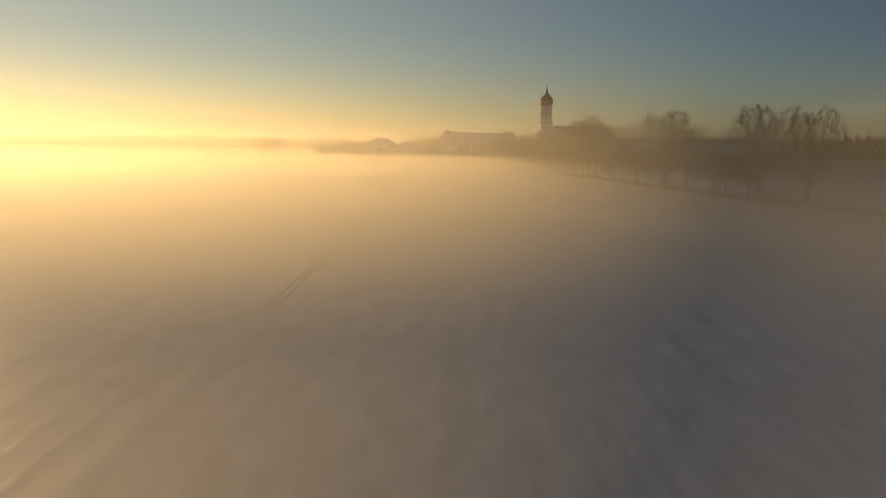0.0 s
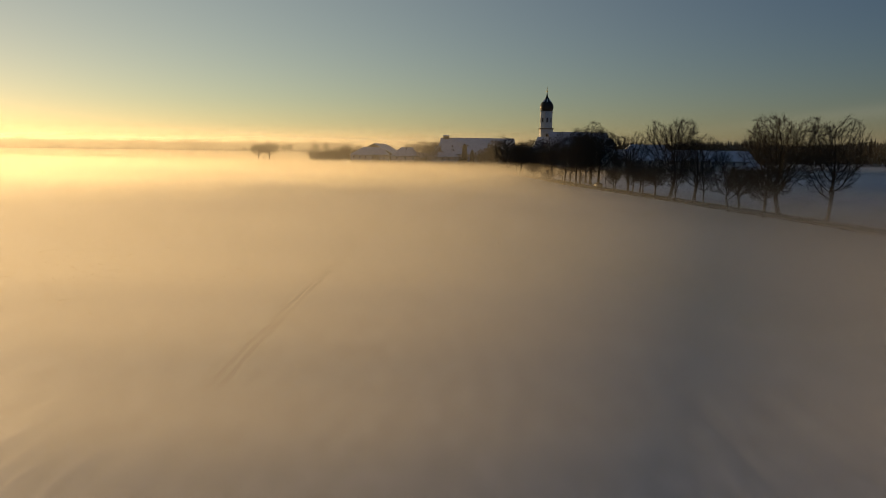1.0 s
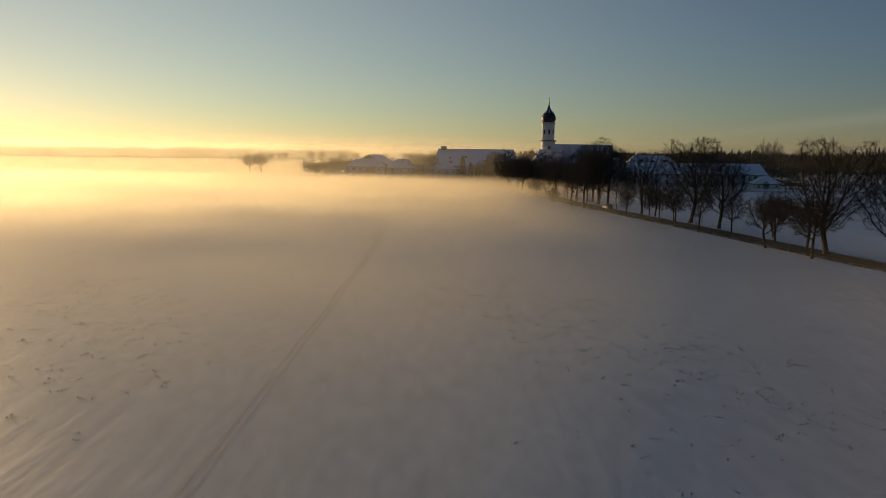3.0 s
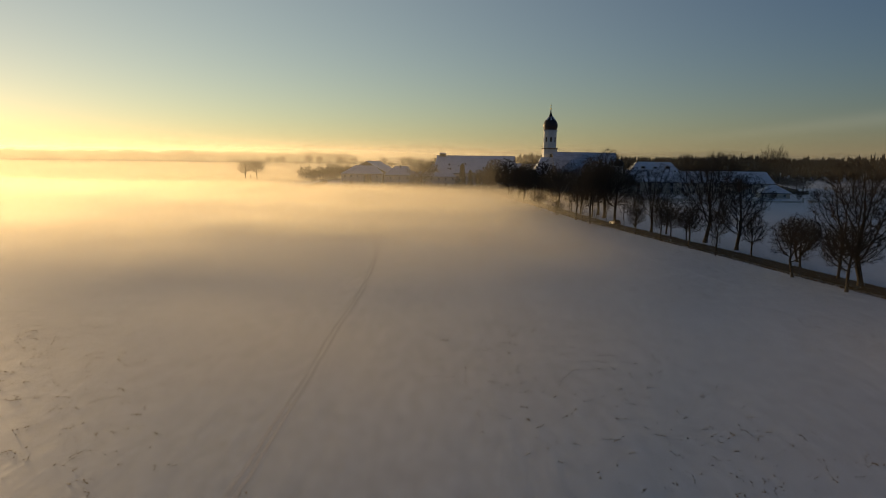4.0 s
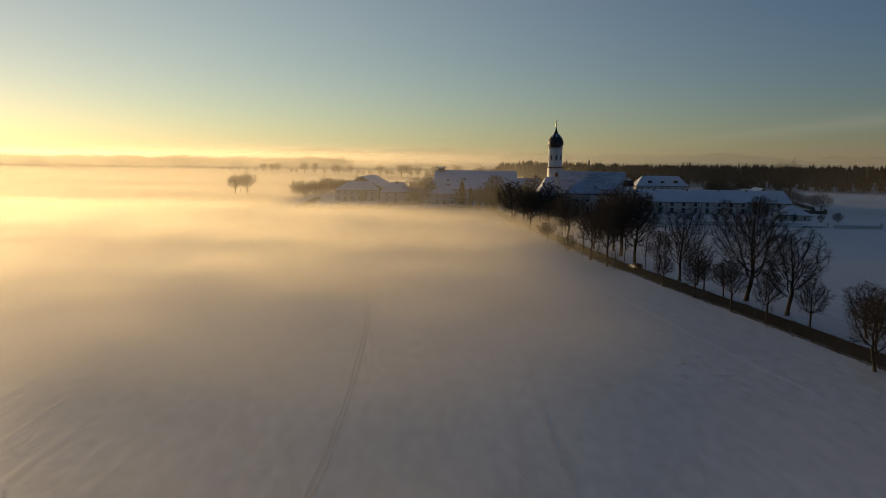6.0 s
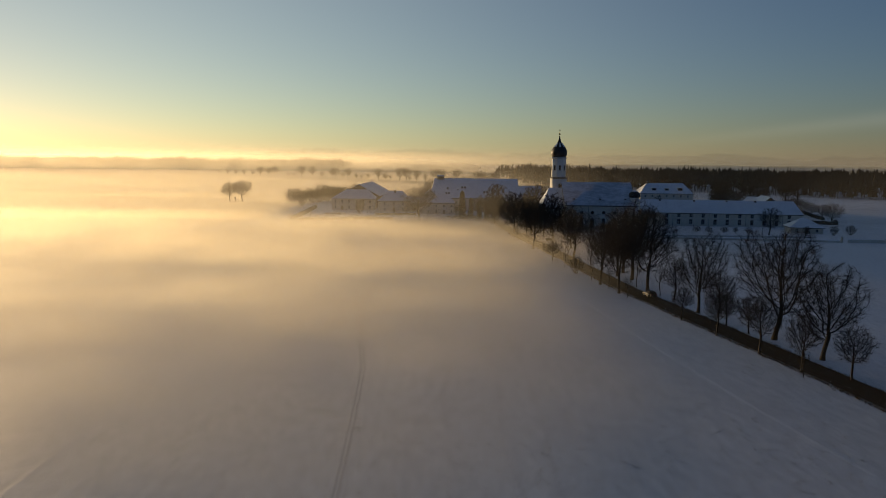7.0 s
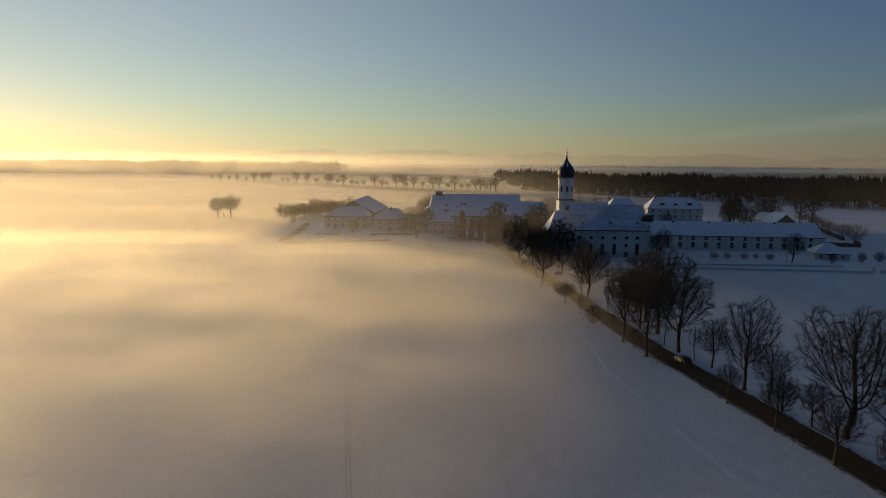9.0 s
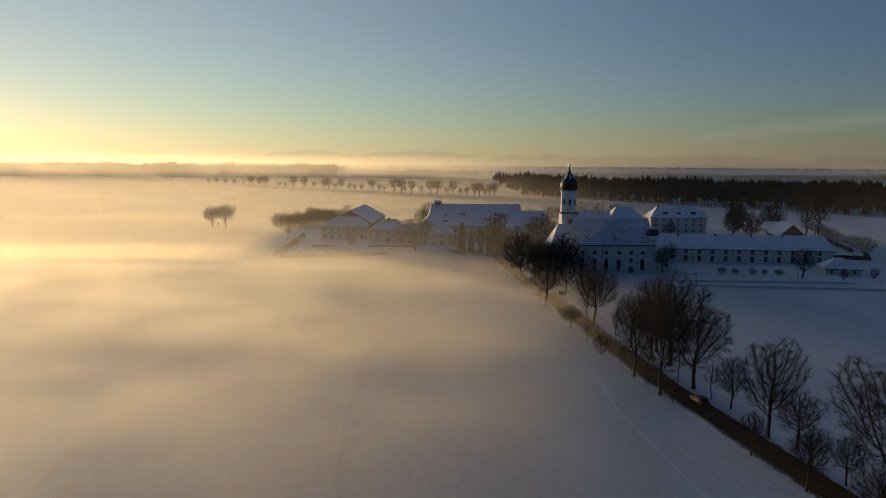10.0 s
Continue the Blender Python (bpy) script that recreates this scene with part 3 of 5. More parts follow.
def church():
    ch = anchor("church", 62.0, 401.0, 0)
    tagged(ch, "cream baroque church with onion-domed tower and snowy roof", "church")
    L, D, ze, zr, b = 33.0, 22.0, 12.0, 22.1, -1.2
    x0 = 0.5
    # nave
    nave = anchor("nave", 0, 0)
    nave.parent = ch
    s = Shape()
    s.box(x0, x0 + L, 0, 0.6, b, ze)
    s.box(x0, x0 + L, D - 0.6, D, b, ze)
    for xx in (x0, x0 + L - 0.6):
        s.box(xx, xx + 0.6, 0.6, D - 0.6, b, ze)
        s.add([(xx, 0.6, ze), (xx, D - 0.6, ze), (xx, D / 2, zr - 0.3), (xx + 0.6, 0.6, ze), (xx + 0.6, D - 0.6, ze), (xx + 0.6, D / 2, zr - 0.3)],
              [(0, 2, 1), (3, 4, 5), (1, 2, 5, 4), (0, 3, 5, 2)])
    s.made("wall", PLASTER, nave)
    s = Shape()
    s.box(x0 - 0.1, x0 + L + 0.1, -0.3, -0.003, ze - 0.7, ze - 0.1)
    s.made("cornice", TRIM, nave)
    r, sn = Shape(), Shape()
    for f in roof_faces(L, D, ze, zr, 0, 0, 0.6):
        slab(r, [(px + x0 + L / 2, py + D / 2, pz) for px, py, pz in f], 0.2, 0.22)
        slab(sn, [(px * 0.995 + x0 + L / 2, py * 0.98 + D / 2, pz) for px, py, pz in f], 0.2, 0.45)
    r.made("roof", TILE, nave)
    sn.made("roof_snow", THIN_SNOW, nave, "snow blanket with a wind-thinned band")
    g = Shape()
    g.box(x0 - 0.4, x0 + L + 0.4, -0.85, -0.68, ze - 0.5, ze - 0.32)
    g.made("gutter", IRON, nave)
    for k, wx in enumerate((2.7, 8.1, 13.2, 18.6, 23.9, 28.8)):
        arch_window(nave, wx + x0 - 0.5, 0, 7.7, 1.7, 1.5, oval=True)
        if k == 4:
            arch_window(nave, wx + x0 - 0.5, 0, 4.3, 1.5, 1.7, oval=True)
            arch_window(nave, wx + x0 - 0.5, 0, -0.6, 2.0, 2.9)
        else:
            arch_window(nave, wx + x0 - 0.5, 0, 0.9, 1.6, 4.9)
    for wx in (4.8, 17.2, 29.3):
        vent = anchor("roof_vent", wx, 2.6, ze + 2.2)
        vent.parent = nave
        s = Shape()
        s.add([(-0.6, -0.7, 0.3), (0.6, -0.7, 0.3), (0.0, -0.7, 0.95), (-0.6, 1.2, 0.9), (0.6, 1.2, 0.9), (0, 1.2, 1.05)], [(0, 1, 2), (0, 2, 5, 3), (1, 4, 5, 2), (3, 5, 4)])
        s.made("hood", TILE, vent)
    p = Shape()
    p.tube([(11.3, -0.7, ze - 0.4), (11.3, -0.12, ze - 1.3), (11.3, -0.12, b + 0.3)], [0.09] * 3)
    p.made("downpipe", IRON, nave)
    # choir
    choir = anchor("choir", -4.6, 5.0)
    choir.parent = ch
    s = Shape()
    s.box(-5.4, 5.0, 0, 14, b, 10.6)
    s.made("wall", PLASTER, choir)
    r, sn = Shape(), Shape()
    for f in roof_faces(10.4, 14, 10.6, 19.2, 4.2, 0, 0.5):
        slab(r, [(px - 0.2, py + 7, pz) for px, py, pz in f], 0.2, 0.22)
        slab(sn, [(px * 0.98 - 0.2, py * 0.98 + 7, pz) for px, py, pz in f], 0.2, 0.45)
    r.made("roof", TILE, choir)
    sn.made("roof_snow", ROOF_SNOW, choir)
    for wx in (-3.0, 0.6, 3.4):
        arch_window(choir, wx, 0, 3.0, 1.5, 4.6)
    # tower
    tw = anchor("tower", -0.4, 17.0)
    tw.parent = ch
    s = Shape()
    s.box(-3.5, 3.5, -3.5, 3.5, b, 24.0)
    s.made("shaft", WHITE, tw)
    s = Shape()
    s.lathe([(3.55, 24.6), (3.55, 33.6)], 8, turn=math.pi / 8)
    s.made("belfry", WHITE, tw)
    s = Shape()
    s.box(-3.95, 3.95, -3.95, 3.95, 24.004, 24.6)
    s.made("ledge", TILE, tw)
    s = Shape()
    s.lathe([(3.6, 33.6), (4.0, 33.9), (4.0, 34.2), (3.4, 34.4)], 8, turn=math.pi / 8)
    s.made("cornice", TRIM, tw)
    s = Shape()
    onion(s, 0, 0, 34.2, 3.95, 10.6)
    s.made("onion_dome", COPPER, tw, "dark onion dome with snow patches", True)
    prof = ((0.80, 0.455), (0.74, 0.49), (0.65, 0.54), (0.47, 0.61), (0.31, 0.69))
    for a0, a1, drop in ((-2.75, -2.25, 0.03), (-1.75, -1.45, 0.02), (-1.0, -0.45, 0.05), (0.7, 1.5, 0.05)):
        s = Shape()
        n0 = 0
        for k, (pr, ph) in enumerate(prof):
            for j in range(6):
                a = a0 + (a1 - a0) * j / 5
                jag = (0.02 * math.sin(7 * a) + drop) if k == 0 else 0
                s.v.append(((pr * 3.95 + 0.06) * math.cos(a), (pr * 3.95 + 0.06) * math.sin(a), 34.2 + 10.6 * (ph + jag)))
        for k in range(len(prof) - 1):
            for j in range(5):
                i = n0 + k * 6 + j
                s.f.append((i, i + 1, i + 7, i + 6))
        s.made("dome_snow", ROOF_SNOW, tw, "clinging snow on the dome's crown", True)
    s = Shape()
    s.lathe([(0.05, 45.0), (0.42, 45.4), (0.42, 45.8), (0.05, 46.2)], 12)
    s.made("ball", GOLD, tw, "gilt ball under the cross")
    s = Shape()
    s.box(-0.06, 0.06, -0.06, 0.06, 46.2, 48.2)
    s.box(-0.5, -0.06, -0.05, 0.05, 47.3, 47.45)
    s.box(0.06, 0.5, -0.05, 0.05, 47.3, 47.45)
    s.made("cross", GOLD, tw)
    ap = 3.55 * math.cos(math.pi / 8)
    for k in range(8):
        a = k * math.pi / 4
        arch_window(tw, ap * math.cos(a), ap * math.sin(a), 28.0, 0.9, 2.5, math.degrees(a) + 90)
    arch_window(tw, 0, -3.5, 19.5, 0.9, 2.0)
    # stair turret and side chapel
    tu = anchor("turret", 33.9, 3.4)
    tu.parent = ch
    s = Shape()
    s.lathe([(2.3, b), (2.3, 15.6)], 8, turn=math.pi / 8)
    s.made("shaft", WHITE, tu)
    s = Shape()
    s.lathe([(2.3, 15.6), (2.65, 15.8), (2.75, 16.6), (2.5, 17.6), (1.7, 18.4), (0.8, 18.9), (0.2, 19.3)], 16)
    s.made("cap_dome", COPPER, tu, smooth=True)
    s = Shape()
    s.lathe([(1.62, 18.52), (0.85, 18.99), (0.2, 19.37)], 16)
    s.made("dome_snow", ROOF_SNOW, tu, smooth=True)
    arch_window(tu, 0, -2.3 * math.cos(math.pi / 8), 12.5, 0.6, 1.5)
    cp = anchor("chapel", 38.0, 2.0)
    cp.parent = ch
    s = Shape()
    s.box(-4.4, 4.6, 0, 16, b, 5.2)
    s.made("wall", PLASTER, cp)
    r, sn = Shape(), Shape()
    slab(r, [(-4.4, -0.5, 10.3), (5.1, -0.5, 4.9), (5.1, 16.5, 4.9), (-4.4, 16.5, 10.3)], 0.2, 0.2)
    slab(sn, [(-4.38, -0.4, 10.3), (5.0, -0.4, 4.95), (5.0, 16.4, 4.95), (-4.38, 16.4, 10.3)], 0.2, 0.42)
    r.made("roof", TILE, cp)
    sn.made("roof_snow", ROOF_SNOW, cp)
    s = Shape()
    s.add([(-4.4, 0, 5.2), (4.6, 0, 5.2), (-4.4, 0, 10.2), (-4.4, 0.4, 5.2), (4.6, 0.4, 5.2), (-4.4, 0.4, 10.2)], [(0, 1, 2), (5, 4, 3), (1, 4, 5, 2), (0, 2, 5, 3)])
    s.made("gable", PLASTER, cp)
    arch_window(cp, 2.0, 0, 2.2, 1.6, 1.6, oval=True)
    return ch


church()

wx = [-33.5 + 6.1 * k for k in range(12)]
house("monastery_wing", "long two-storey cream monastery wing under a snowy roof", 148.0, 426.8, 80.0, 14.0, -6.0, 6.8, 12.7, 0.0, 2.2,
      rows=((0.8, 1.8, 2.8), (4.4, 1.7, 1.9)), front=wx, sides=(0.0,), pipes=(-24.3, -6.2, 12.2, 30.4), chimneys=((-30, 6.4, 1.1), (-12.5, 6.4, 1.0), (4.0, 6.4, 0.9), (18.5, 6.4, 1.0)))
house("garden_pavilion", "small plastered pavilion with a hipped snowy roof", 175.0, 394.5, 14.0, 11.5, -14.0, 3.0, 6.6, 5.6, 6.2,
      rows=((0.7, 1.2, 1.5),), front=(-4.4, 0.0, 4.4), over=0.7)
house("manor_house", "large manor with mansard snow roof and dormers", 165.0, 560.0, 37.0, 15.0, -1.0, 10.6, 17.2, 6.0, 5.0,
      rows=((1.0, 1.3, 1.9), (4.4, 1.3, 1.9), (7.8, 1.3, 1.6)), front=[-15 + 5 * k for k in range(7)], dormers=((-8.5, 12.2, 3.2, 2.0), (0.5, 12.2, 2.8, 1.8), (10.0, 12.2, 3.4, 2.2)), chimneys=((-12, 7, 2.0),))
house("hipped_house", "pale house with a steep hipped snow roof", 128.5, 555.0, 21.0, 14.0, 0.0, 10.6, 17.2, 5.5, 5.5, rows=((4.4, 1.2, 1.8), (7.6, 1.2, 1.6)), front=(-7, -2.5, 2.5, 7), chimneys=((-9.0, 7, 1.2),))
house("low_farm_house", "low farm building with a long snowy gable roof", 103.0, 545.0, 26.0, 14.0, 0.0, 9.6, 14.6, rows=((4.0, 1.2, 1.5),), front=(-9, -3, 3, 9), chimneys=((6, 6, 1.4),))
house("brick_shed", "small shed with a snowy gable roof", 213.0, 540.0, 10.0, 16.0, -62.0, 5.0, 9.4, wall=WHITE)
house("sunlit_barn", "barn whose snowy roof catches the low sun", 220.0, 512.0, 24.0, 15.0, 78.0, 5.0, 11.4, wall=WOOD)
# western farmstead
house("front_house", "two-storey plastered house with a hipped snowy roof", -51.3, 520.0, 27.4, 16.0, 0.0, 7.0, 12.2, 8.5, 5.0,
      rows=((0.6, 1.1, 1.9), (4.4, 1.1, 1.6)), front=(-11.3, -7.0, -2.6, 2.2, 6.4, 10.8), doors=((-7.0, 1.5, 2.4),), sides=(0.0,), chimneys=((-2.5, 9.5, 1.2),), group="farmstead houses")
house("gabled_barn", "big barn with a steep snow-laden gable roof", -33.4, 567.0, 60.0, 28.0, 86.0, 7.8, 15.2, wall=WOOD, rows=((3.0, 1.2, 1.4),), front=(-24, -16, -8, 0, 8, 16, 24), group="farmstead houses")
house("square_house", "square plastered house with a pyramid snow roof", -24.3, 505.0, 20.0, 14.0, 0.0, 6.8, 12.4, 7.0, 5.0,
      rows=((0.6, 1.1, 1.7), (4.2, 1.1, 1.6)), front=(-5.8, 0.0, 5.6), doors=((0.0, 1.6, 2.3),), chimneys=((0.5, 5.8, 2.0),), group="farmstead houses")
house("link_house", "low link building with a snowy roof", -13.5, 508.0, 9.0, 10.0, 0.0, 5.4, 9.0, rows=((0.8, 1.1, 1.6),), front=(-2.2, 2.2), group="farmstead houses")
house("corner_house", "plastered corner house with a hipped snowy roof", 1.6, 492.0, 23.0, 16.0, 0.0, 6.5, 12.0, 7.5, 6.0,
      rows=((0.5, 1.1, 1.8), (4.0, 1.1, 1.6)), front=(-9.0, -4.4, 0.4, 5.0, 9.6), doors=((5.0, 1.4, 2.4),), sides=(0.0,), group="farmstead houses")
house("cross_gable", "gabled cross wing of the farm hall", 3.6, 503.0, 14.0, 11.0, 90.0, 8.6, 14.2, group="farmstead houses")
hall = house("farm_hall", "huge farm hall under one broad snow roof", 27.0, 515.0, 57.0, 40.0, 0.0, 8.2, 20.0, 2.5, 0.0,
      rows=((0.6, 1.4, 2.2), (4.6, 1.4, 1.8)), front=(-24, -18, -12, -6.6, -2.0, 3.0, 8, 14, 20), chimneys=((-11, 8, 0.7), (4.0, 3.0, 0.6)), group="farmstead houses")
house("rear_hall", "rear farm building with a snowy roof", 60.0, 540.0, 26.0, 18.0, -4.0, 7.6, 14.8, rows=((3.5, 1.2, 1.6),), front=(-8, -2, 4, 10), group="farmstead houses")
house("steep_house", "narrow house with a steep roof lit along one slope", 46.5, 474.0, 14.0, 10.0, 68.0, 6.4, 13.6, group="farmstead houses")
for px, py in ((-18.5, 3.5), (-16.8, 3.5), (-8.0, 9.5), (-6.2, 9.5), (-17.5, 8.5), (6.0, 5.0), (7.8, 5.0), (16.0, 7.0)):
    s = Shape()
    zz = 8.2 + 0.59 * py
    slab(s, [(px - 0.55, py, zz), (px + 0.55, py, zz), (px + 0.55, py + 1.3, zz + 0.77), (px - 0.55, py + 1.3, zz + 0.77)], 0.5, 0.75)
    s.made("roof_window", GLASS, hall)
vent = anchor("ridge_vent_house", 5.0, 535.0, 19.6)
tagged(vent, "boxy ventilation housing on the hall's ridge", "vent")
s = Shape()
s.box(-2.1, 2.1, -2, 2, 0.0, 1.9)
s.made("housing", WOOD, vent)
s = Shape()
slab(s, [(-2.4, -2.4, 1.95), (2.4, -2.4, 1.95), (2.4, 2.4, 2.35), (-2.4, 2.4, 2.35)], 0.3, 0.3)
s.made("lid", ROOF_SNOW, vent)

# ---- trees ----
def grow(rng, trunk_f, wide, points, step, twig, spikes, r_tip, thick=1.0, lift=0.12, gaps=5, stems=1):
    """A bare tree one unit high. Its wood grows step by step toward buds that fill an uneven crown, so that limbs fork and reach into every part of it. Returns the woody shape and the twigs."""
    li, tw = Shape(), Shape()
    low = trunk_f * 0.9
    mid_z, tall_r = (low + 1.0) / 2, (1.0 - low) / 2
    sx, sy = rng.uniform(0, 50), rng.uniform(0, 50)
    holes = [(Vector((rng.uniform(-wide, wide), rng.uniform(-wide, wide), rng.uniform(low, 1.0))), rng.uniform(0.06, 0.12)) for _ in range(gaps)]
    buds = []
    while len(buds) < points:
        d = Vector((rng.gauss(0, 1), rng.gauss(0, 1), rng.gauss(0, 1))).normalized()
        edge = 0.88 + 0.34 * noise.noise(Vector((d.x * 1.7 + sx, d.y * 1.7 + sy, d.z * 1.7)))
        r = rng.random() ** 0.42 * edge
        p = Vector((d.x * wide * r, d.y * wide * r, mid_z + d.z * tall_r * r))
        if p.z < low or any((p - c).length < h for c, h in holes):
            continue
        buds.append(p)
    buds = np.array([tuple(p) for p in buds])
    nodes, parent = [], []
    for q in range(stems):
        at = np.array((rng.gauss(0, 0.03), rng.gauss(0, 0.03), -0.02)) if stems > 1 else np.array((0.0, 0.0, -0.02))
        lean = np.array((rng.gauss(0, 0.05), rng.gauss(0, 0.05), 1.0)) if stems == 1 else np.array((at[0] * 9, at[1] * 9, 1.0))
        prev = -1
        for _ in range(max(2, int((trunk_f + 0.05) / step))):
            nodes.append(at.copy())
            parent.append(prev)
            prev = len(nodes) - 1
            at = at + step * lean / np.linalg.norm(lean)
            lean[:2] += (rng.gauss(0, 0.03), rng.gauss(0, 0.03))
    base = np.array(nodes)
    gap = np.linalg.norm(buds[:, None, :] - base[None, :, :], axis=2)
    near, dist = gap.argmin(axis=1), gap.min(axis=1)
    alive = np.ones(len(buds), bool)
    taken = collections.Counter()
    for _ in range(130):
        pull = collections.defaultdict(lambda: np.zeros(3))
        for b in np.nonzero(alive & (dist < 0.45))[0]:
            pull[int(near[b])] += (buds[b] - nodes[near[b]]) / max(dist[b], 1e-6)
        if not pull:
            break
        fresh = []
        for n, v in pull.items():
            if taken[n] >= 4:
                continue
            taken[n] += 1
            v = v / (np.linalg.norm(v) + 1e-9) + np.array((rng.gauss(0, 0.12), rng.gauss(0, 0.12), lift + rng.gauss(0, 0.09)))
            nodes.append(nodes[n] + step * v / np.linalg.norm(v))
            parent.append(n)
            fresh.append(len(nodes) - 1)
        if not fresh:
            break
        gap = np.linalg.norm(buds[:, None, :] - np.array([nodes[f] for f in fresh])[None, :, :], axis=2)
        best = gap.argmin(axis=1)
        better = gap.min(axis=1) < dist
        near = np.where(better, np.array(fresh)[best], near)
        dist = np.where(better, gap.min(axis=1), dist)
        alive &= dist > step * 1.6
    count = len(nodes)
    kids = [[] for _ in range(count)]
    for n in range(count):
        if parent[n] >= 0:
            kids[parent[n]].append(n)
    rad = [0.0] * count
    for n in range(count - 1, -1, -1):
        rad[n] = (sum(rad[k] ** 2.25 for k in kids[n]) ** (1 / 2.25)) if kids[n] else r_tip
    for n in range(count):
        rad[n] *= 1.0 + 0.5 * max(0.0, 1.0 - nodes[n][2] / 0.06)
    starts = [(-1, n) for n in range(count) if parent[n] < 0]
    while starts:
        up, n = starts.pop()
        chain = [up, n] if up >= 0 else [n]
        while kids[n]:
            order = sorted(kids[n], key=lambda k: -rad[k])
            starts += [(n, k) for k in order[1:]]
            n = order[0]
            chain.append(n)
        first = rad[chain[1]] if up >= 0 and len(chain) > 1 else rad[chain[0]]
        thin = [float(r) for r in [first] + [rad[c] for c in chain[1:]]]
        thin[-1] *= 0.5
        if len(chain) > 1:
            li.tube([nodes[c] for c in chain], thin, 7 if first > 0.01 else (4 if first > 0.0035 else 3))

    def spike(p, q, r):
        d = q - p
        side = d.orthogonal().normalized() * r
        o = d.normalized().cross(side)
        b = len(tw.v)
        tw.v += [tuple(p + side), tuple(p - side * 0.5 + o * 0.87), tuple(p - side * 0.5 - o * 0.87), tuple(q)]
        tw.f += [(b, b + 1, b + 3), (b + 1, b + 2, b + 3), (b + 2, b, b + 3)]

    for n in range(count):
        if parent[n] < 0 or rad[n] > 4.0 * r_tip or nodes[n][2] < low * 0.9:
            continue
        p = Vector(nodes[n])
        d = (p - Vector(nodes[parent[n]])).normalized()
        for _ in range(spikes):
            a = (d * 0.8 + Vector((rng.gauss(0, 0.5), rng.gauss(0, 0.5), rng.gauss(0.15, 0.45)))).normalized()
            spike(p, p + a * twig * rng.uniform(0.4, 1.3), r_tip * 0.62 * thick)
    return li, tw


def bare_tree(name, label, group, seed, **kw):
    """A tree scaled to be one metre high and one metre wide; plant() gives it its true size."""
    rng = random.Random(seed)
    li, tw = grow(rng, **kw)
    top = max(v[2] for v in tw.v)
    rad = sorted(math.hypot(v[0], v[1]) for v in tw.v)[int(len(tw.v) * 0.96)]
    t = anchor(name, 0, 0)
    tagged(t, label, "tree", group)
    for s, part_name, mat in ((li, "trunk", BARK), (tw, "crown", TWIG)):
        s.v = [(x * 0.5 / rad, y * 0.5 / rad, z / top) for x, y, z in s.v]
        s.made(part_name, mat, t, "fine bare twigs" if part_name == "crown" else "", part_name == "trunk")
    return t


def conifer(name, label, seed, H, R):
    rng = random.Random(seed)
    t = anchor(name, 0, 0)
    tagged(t, label, "conifer tree", "conifers by the houses")
    s = Shape()
    s.tube([(0, 0, -0.2), (0, 0, H * 0.5), (0, 0, H * 0.97)], [H * 0.018, H * 0.012, 0.02], 6)
    s.made("trunk", BARK, t)
    s = Shape()
    z = H * 0.06
    while z < H * 0.99:
        f = 1 - z / H
        n = 9
        off = rng.uniform(0, 6)
        for k in range(n):
            a = off + 2 * math.pi * k / n + rng.uniform(-0.2, 0.2)
            r = R * (f ** 0.85) * rng.uniform(0.75, 1.1) + 0.15
            w = r * 0.30 + 0.06
            tip = Vector((math.cos(a) * r, math.sin(a) * r, z - r * 0.25))
            side = Vector((-math.sin(a), math.cos(a), 0)) * w
            mid = Vector((math.cos(a) * r * 0.55, math.sin(a) * r * 0.55, z - r * 0.02))
            s.add([(0, 0, z + 0.25 * R * f + 0.1), tuple(mid + side), tuple(tip), tuple(mid - side), tuple(mid - Vector((0, 0, 0.18 * r + 0.05)))],
                  [(0, 1, 2), (0, 2, 3), (4, 2, 1), (4, 3, 2), (0, 4, 1), (0, 3, 4)])
        z += H * 0.035 + 0.12 * f
    s.made("branches", NEEDLE, t)
    return t


LANE = "lane trees"
big = dict(trunk_f=0.22, wide=0.36, points=2100, step=0.0165, twig=0.06, spikes=6, r_tip=0.0010)
BROAD = [bare_tree("lane_tree", "tall bare broad-crowned tree beside the snowy lane", LANE, 100 + k, **big) for k in range(3)]
tall = dict(trunk_f=0.26, wide=0.27, points=1800, step=0.0165, twig=0.06, spikes=6, r_tip=0.0010)
OVAL = [bare_tree("lane_tree", "slender bare tree with an upright crown by the lane", LANE, 200 + k, **tall) for k in range(3)]
orb = dict(trunk_f=0.27, wide=0.33, points=1300, step=0.021, twig=0.075, spikes=6, r_tip=0.0013, gaps=1)
ROUND = [bare_tree("round_tree", "small bare tree with a dense rounded crown", "small lane trees", 300 + k, **orb) for k in range(2)]
slim = dict(trunk_f=0.30, wide=0.17, points=160, step=0.04, twig=0.10, spikes=4, r_tip=0.003)
YOUNG = [bare_tree("young_tree", "thin young bare tree at the lane's edge", "young lane trees", 400 + k, **slim) for k in range(2)]
bush = dict(trunk_f=0.04, wide=0.45, points=420, step=0.035, twig=0.13, spikes=6, r_tip=0.0032, stems=6)
BUSHY = [bare_tree("bushy_tree", "dense bare bush with many upright stems", "bare shrubs", 500 + k, **bush) for k in range(2)]
mid = dict(trunk_f=0.20, wide=0.36, points=750, step=0.025, twig=0.075, spikes=6, r_tip=0.0017)
MID = [bare_tree("village_tree", "bare broad-crowned tree among the village buildings", "village trees", 700 + k, **mid) for k in range(3)]
plain = dict(trunk_f=0.25, wide=0.32, points=260, step=0.04, twig=0.10, spikes=9, r_tip=0.0046, gaps=1)
leafy = dict(trunk_f=0.12, wide=0.36, points=700, step=0.028, twig=0.08, spikes=9, r_tip=0.0022, thick=1.5, gaps=2)
FAR = [bare_tree("row_tree", "bare roadside tree in the distant row", "far road row", 800 + k, **plain) for k in range(3)]
